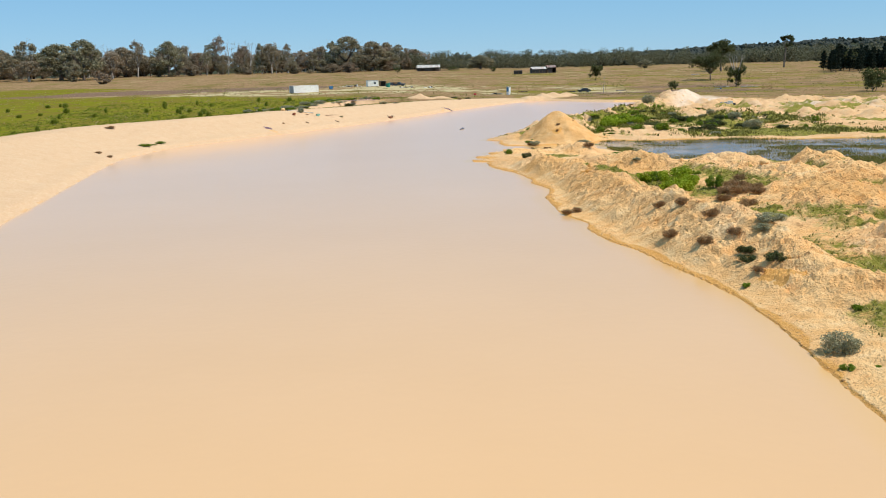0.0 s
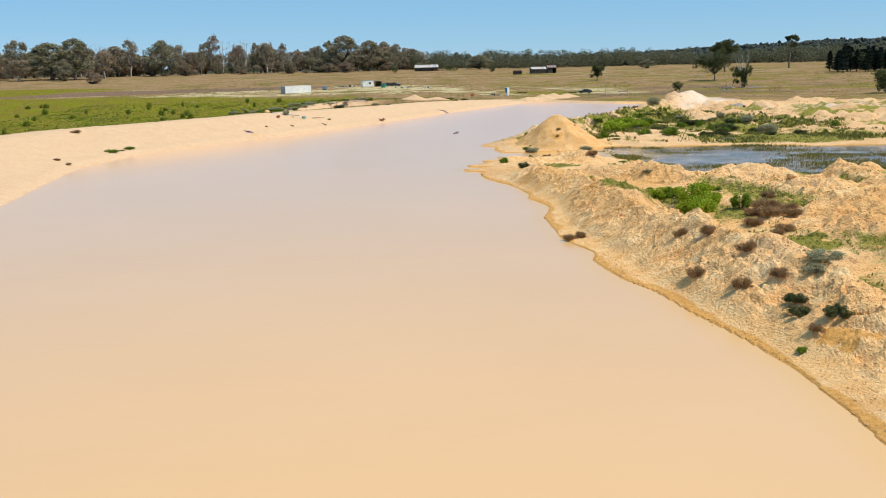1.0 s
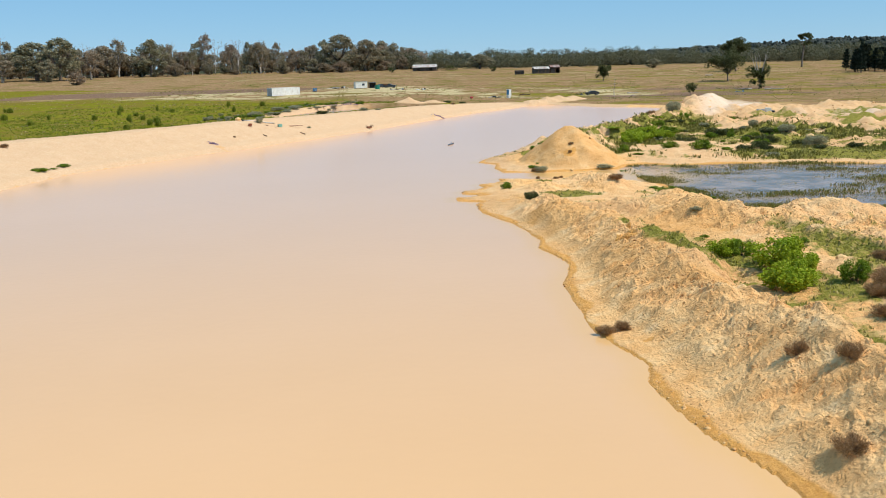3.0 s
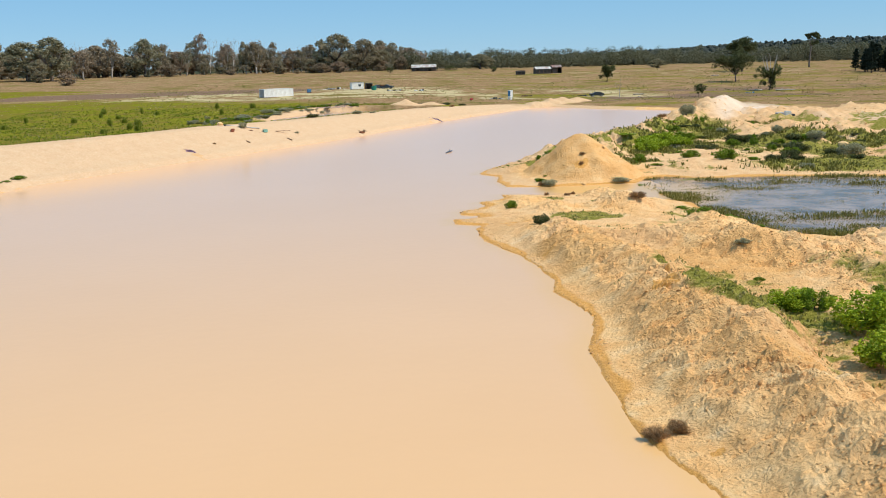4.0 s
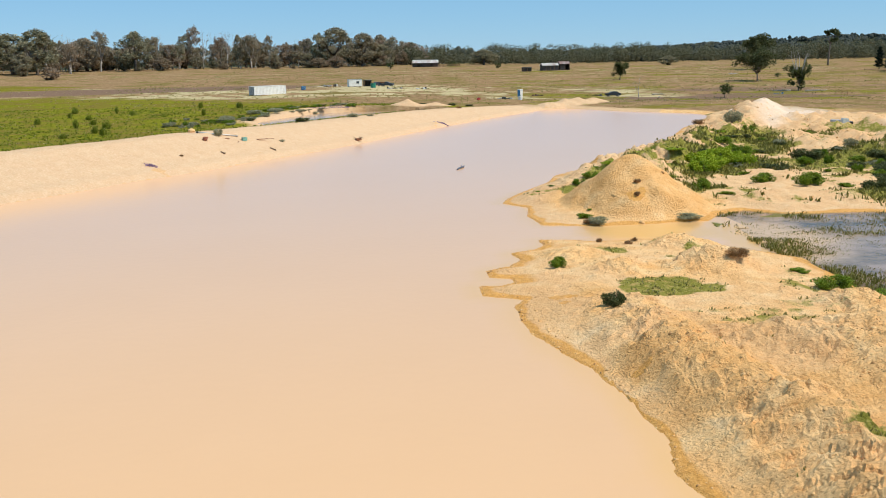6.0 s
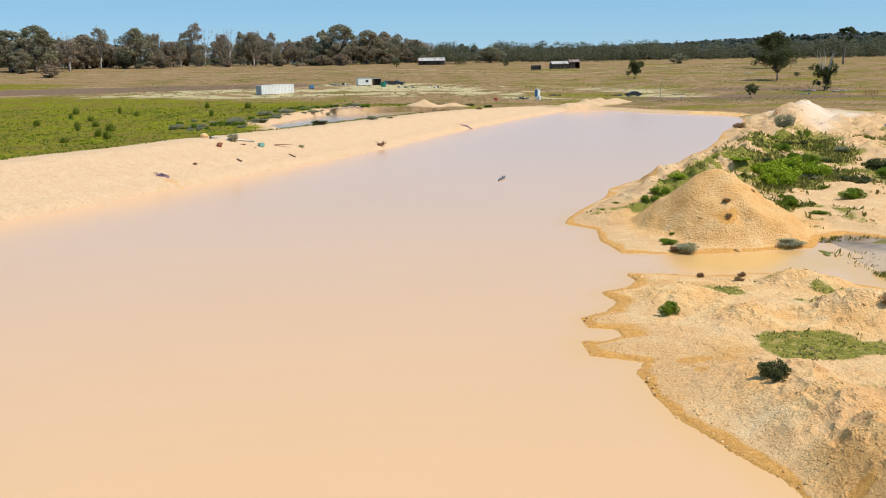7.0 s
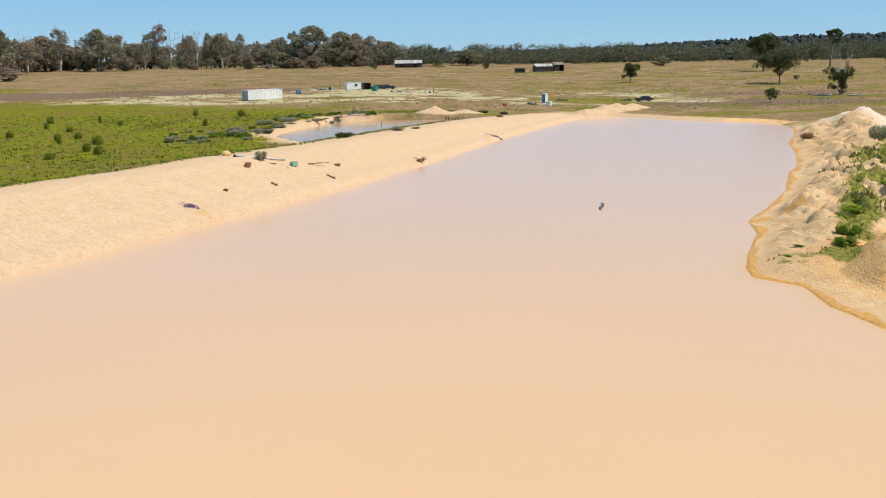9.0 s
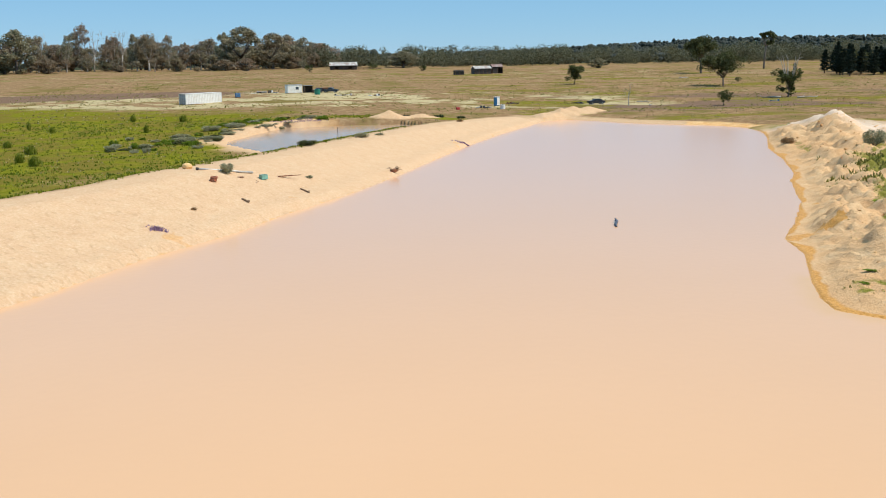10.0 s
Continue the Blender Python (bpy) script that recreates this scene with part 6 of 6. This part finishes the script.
def stock_yard(length, width):
    root = new("stock_yard")
    for k in range(int(length / 2.4) + 1):
        for y in (0, width):
            part("post", boxes([(k * 2.4, y, 0.65, 0.14, 0.14, 1.3)]), P_TIMBER, root)
    for z in (0.4, 0.8, 1.2):
        for y in (0, width):
            part("rail", boxes([(length / 2, y, z, length, 0.05, 0.12)]), P_TIMBER, root)
    return root


put(stock_yard(14.4, 5), 36.5, 618.0, -6, "grey timber stockyard rails beside the long shed", "yard")


def gate_panel():
    root = new("gate_panel")
    for x in (-1.7, 0, 1.7):
        part("upright", boxes([(x, 0, 0.7, 0.06, 0.06, 1.4)]), P_RUST, root)
    for k in range(5):
        part("bar", boxes([(0, 0, 0.3 + 0.26 * k, 3.4, 0.04, 0.05)]), P_RUST, root)
    return root


put(gate_panel(), 137.5, 327.5, 0, "rusty free-standing steel yard panel", "gate")


def fallen_log(seed, length, r):
    rs = np.random.RandomState(seed)
    root = new("fallen_log")
    line = [(-length / 2 + length * u, 0.12 * length * rs.normal() * 0.3, r * (1 - 0.3 * u), r * (1 - 0.6 * u)) for u in (0, 0.3, 0.65, 1)]
    link_mesh("log", *tubes([line], 8), M_PALE_BARK, root, smooth=True)
    twigs = []
    for k in range(5):
        b = line[1 + k % 3]
        twigs.append([(b[0], b[1], b[2], r * 0.35), (b[0] + 0.15 * length, b[1] + rs.normal() * 0.12 * length, b[2] + rs.uniform(0, 0.12) * length, r * 0.1)])
    for twig in twigs:
        link_mesh("dead_branch", *tubes([twig], 5), M_PALE_BARK, root)
    return root


for k, (x, y, a, l) in enumerate([(138.5, 347.0, 20, 8.0), (129.0, 349, 160, 5.0), (160.0, 476, 30, 6.0), (90, 347, 10, 4.0), (86.5, 333.5, 70, 3.0)]):
    put(fallen_log(60 + k, l, 0.05 * l if l < 6 else 0.22), x, y, a, "bleached fallen log in dry grass", "log", "fallen logs")


# litter on the embankment
def long_pipe(length, r, mat):
    root = new("pipe")
    line = [(-length / 2, 0, r, r), (-length / 6, 0.03, r, r), (length / 6, 0.02, r, r), (length / 2, 0, r, r)]
    link_mesh("tube", *tubes([line], 12), mat, root, smooth=True)
    part("coupling", drum(r * 1.5, -0.12, 0.12, 14, Matrix.Translation((-length / 2, 0, r)) @ Matrix.Rotation(radians(90), 4, "Y")), P_DARK, root)
    return root


def lay(ob, ends, label, category):
    """Lay a thing along two ground points."""
    (ax, ay), (bx, by) = ends
    za, zb = ground_at(ends)
    way = Vector((bx - ax, by - ay, zb - za))
    ob.matrix_basis = Matrix.Translation(((ax + bx) / 2, (ay + by) / 2, (za + zb) / 2 + 0.05)) @ way.to_track_quat("X", "Z").to_matrix().to_4x4()
    return tagged(ob, label, category)


lay(long_pipe(5.6, 0.09, P_ZINC), [(-17.4, 191.3), (-12.3, 193.5)], "long pale pipe lying across the embankment", "pipe")


def crate():
    root = new("plastic_crate")
    part("side", boxes([(0, -0.28, 0.22, 0.62, 0.04, 0.44), (0, 0.28, 0.22, 0.62, 0.04, 0.44)]), P_MINT, root)
    part("end", boxes([(-0.3, 0, 0.22, 0.04, 0.52, 0.44)]), P_MINT, root)
    part("end", boxes([(0.3, 0, 0.22, 0.04, 0.52, 0.44)]), P_MINT, root)
    part("base", boxes([(0, 0, 0.03, 0.6, 0.54, 0.05)]), P_MINT, root)
    return root


put(crate(), -11.3, 192.6, 30, "mint green plastic crate on the embankment", "crate")


def ring_stack():
    root = new("clay_ring_stack")
    for k in range(3):
        bm = bmesh.new()
        n = 18
        loops = []
        for r, z in ((0.3, 0.0), (0.36, 0.07), (0.3, 0.14), (0.2, 0.14), (0.2, 0.0)):
            loops.append([bm.verts.new((r * math.cos(6.2832 * i / n) + 0.05 * k, r * math.sin(6.2832 * i / n), z + 0.15 * k)) for i in range(n)])
        for a, b in zip(loops, loops[1:] + loops[:1]):
            for i in range(n):
                bm.faces.new((a[i], a[(i + 1) % n], b[(i + 1) % n], b[i]))
        bmesh.ops.recalc_face_normals(bm, faces=bm.faces[:])
        part("ring", bm, P_BRICK, root)
    return root


put(ring_stack(), -15.8, 188.1, 0, "stack of reddish clay rings on sand", "rings")


def harrow():
    root = new("chain_harrow")
    for k in range(8):
        part("link", boxes([(0.2 * k, 0.08 * math.sin(k * 2.1), 0.08, 0.16, 0.22, 0.1)], 0.02), P_RUST, root)
    part("bar", boxes([(1.9, 0, 0.06, 0.9, 0.06, 0.06)]), P_RUST, root)
    return root


put(harrow(), -9.8, 194.6, 20, "rusty chain harrow lying on the embankment", "harrow")


def iron_scrap(seed, n, size):
    rs = np.random.RandomState(seed)
    root = new("rusty_scrap")
    for k in range(n):
        bm = boxes([(0, 0, 0, rs.uniform(0.3, 0.8) * size, rs.uniform(0.08, 0.3) * size, 0.08 * size)], 0.01)
        bmesh.ops.transform(bm, matrix=Matrix.Translation((rs.normal() * 0.4 * size, rs.normal() * 0.25 * size, 0.05 + 0.05 * k * size)) @ Euler((rs.normal() * 0.2, rs.normal() * 0.2, rs.uniform(0, 3))).to_matrix().to_4x4(), verts=bm.verts[:])
        part("plate", bm, P_RUST, root)
    return root


put(iron_scrap(71, 4, 0.8), -13.1, 191.6, 0, "rusty iron offcuts on the embankment", "scrap", "bank litter")
put(iron_scrap(72, 3, 0.6), -12.2, 190.9, 0, "rusty iron offcuts beside the crate", "scrap", "bank litter")


def plank(length):
    root = new("plank")
    part("board", boxes([(0, 0, 0.05, length, 0.2, 0.08)], 0.015), P_TIMBER, root)
    part("batten", boxes([(length * 0.35, 0, 0.12, 0.1, 0.26, 0.05)]), P_TIMBER, root)
    return root


lay(plank(1.2), [(-7.9, 192.4), (-6.9, 191.4)], "weathered brown plank on the sandy slope", "plank")
lay(plank(0.9), [(-13.2, 184.6), (-12.6, 184.0)], "short weathered plank on the sandy slope", "plank")


def sandstone(seed, r):
    rs = np.random.RandomState(seed)
    bm = bmesh.new()
    bmesh.ops.create_icosphere(bm, subdivisions=2, radius=r)
    for v in bm.verts:
        v.co *= 1 + 0.22 * noise.noise(v.co * 2.2 / r + Vector((seed, 0, 0)))
        v.co.z *= 0.7
    return part("boulder", bm, M_CLOD)


put(sandstone(3, 0.5), -18.4, 192.6, 0, "orange sandstone boulder on the embankment crest", "boulder", "", 0.2)
for k, (x, y, r) in enumerate([(44, 97, 0.5), (42.5, 96, 0.35), (39.5, 84.5, 0.45), (36.2, 90.8, 0.3), (31, 74, 0.3), (66, 156, 0.7), (69, 160, 0.5), (25.4, 83.7, 0.22), (50.5, 88, 0.5)]):
    put(sandstone(10 + k, r), x, y, 40 * k, "pale sandstone boulder on the spoil", "boulder", "spoil boulders", 0.1 * r)


def driftwood():
    rs = np.random.RandomState(9)
    root = new("driftwood")
    sticks = []
    for k in range(14):
        a = rs.uniform(0, 6.28)
        e = (rs.uniform(0.5, 1.1) * math.cos(a), rs.uniform(0.4, 0.9) * math.sin(a), rs.uniform(0.15, 0.75))
        sticks.append([(0.1 * math.cos(a), 0.1 * math.sin(a), 0.1, 0.05), (0.6 * e[0], 0.6 * e[1], 0.7 * e[2] + 0.1, 0.035), (*e, 0.01)])
    link_mesh("stump", *tubes([[(-0.5, 0, 0.1, 0.2), (0, 0.05, 0.2, 0.24), (0.55, 0, 0.15, 0.12)]], 9), P_RUST, root, smooth=True)
    link_mesh("root_tangle", *tubes(sticks, 5), P_TIMBER, root)
    return root


put(driftwood(), 3.7, 209.8, 30, "reddish-brown stump with roots at the waterline", "stump")


def marker_post():
    root = new("marker_post")
    part("shaft", boxes([(0, 0, 0.55, 0.09, 0.09, 1.5)], 0.01), P_DARK, root)
    part("cap", boxes([(0, 0, 1.32, 0.12, 0.12, 0.05)]), P_DARK, root)
    return root


post = marker_post()
tagged(stand(post, 1.0, 262, POND_LEVEL), "dark post standing in the small pond", "post")


def floating_log(length=3.2, r=0.12):
    root = new("floating_log")
    line = [(-length / 2, 0, 0.02, r * 0.7), (-length / 4, 0.06, 0.05, r), (length / 5, -0.05, 0.06, r * 0.95), (length / 2, 0.04, 0.1, r * 0.5)]
    link_mesh("log", *tubes([line], 10), P_LOG, root, smooth=True)
    link_mesh("branch_stub", *tubes([[(0.3, 0, 0.1, 0.06), (0.5, 0.12, 0.32, 0.03)]], 6), P_LOG, root)
    return root


P_LOG = paint("wet_grey_wood", (0.085, 0.095, 0.12), 0.5)
tagged(stand(floating_log(), 16.8, 171.6, 0.02, radians(70)), "slim dark blue-grey log floating on the dam", "log")


def pump_trailer():
    """Old machine left on the rubble: engine block, hood, frame and wheels."""
    root = new("old_machine")
    part("chassis", boxes([(0, 0, 0.5, 3.4, 0.9, 0.16)], 0.02), P_RUST, root)
    part("hood", boxes([(-0.8, 0, 1.0, 1.4, 0.9, 0.7)], 0.08), P_GREY, root)
    part("cabin", solid([(0.1, 0.6), (0.2, 1.6), (1.1, 1.55), (1.3, 0.6)], -0.55, 0.55), P_WHITE, root, "pale battered cabin shell")
    part("hopper", boxes([(1.5, 0, 0.85, 0.7, 0.9, 0.4)], 0.04), P_BLACK, root)
    for x in (-1.1, 1.1):
        for y in (-0.6, 0.6):
            wheel = part("wheel", drum(0.42, -0.13, 0.13, 18, Matrix.Translation((x, y, 0.42)) @ Matrix.Rotation(radians(90), 4, "X")), P_BLACK, root)
            part("rim", drum(0.2, -0.135, 0.135, 12, Matrix.Translation((x, y, 0.42)) @ Matrix.Rotation(radians(90), 4, "X")), P_RUST, wheel)
    return root


put(pump_trailer(), 81.0, 210.3, -8, "grey and black derelict machine on the rubble", "machine")
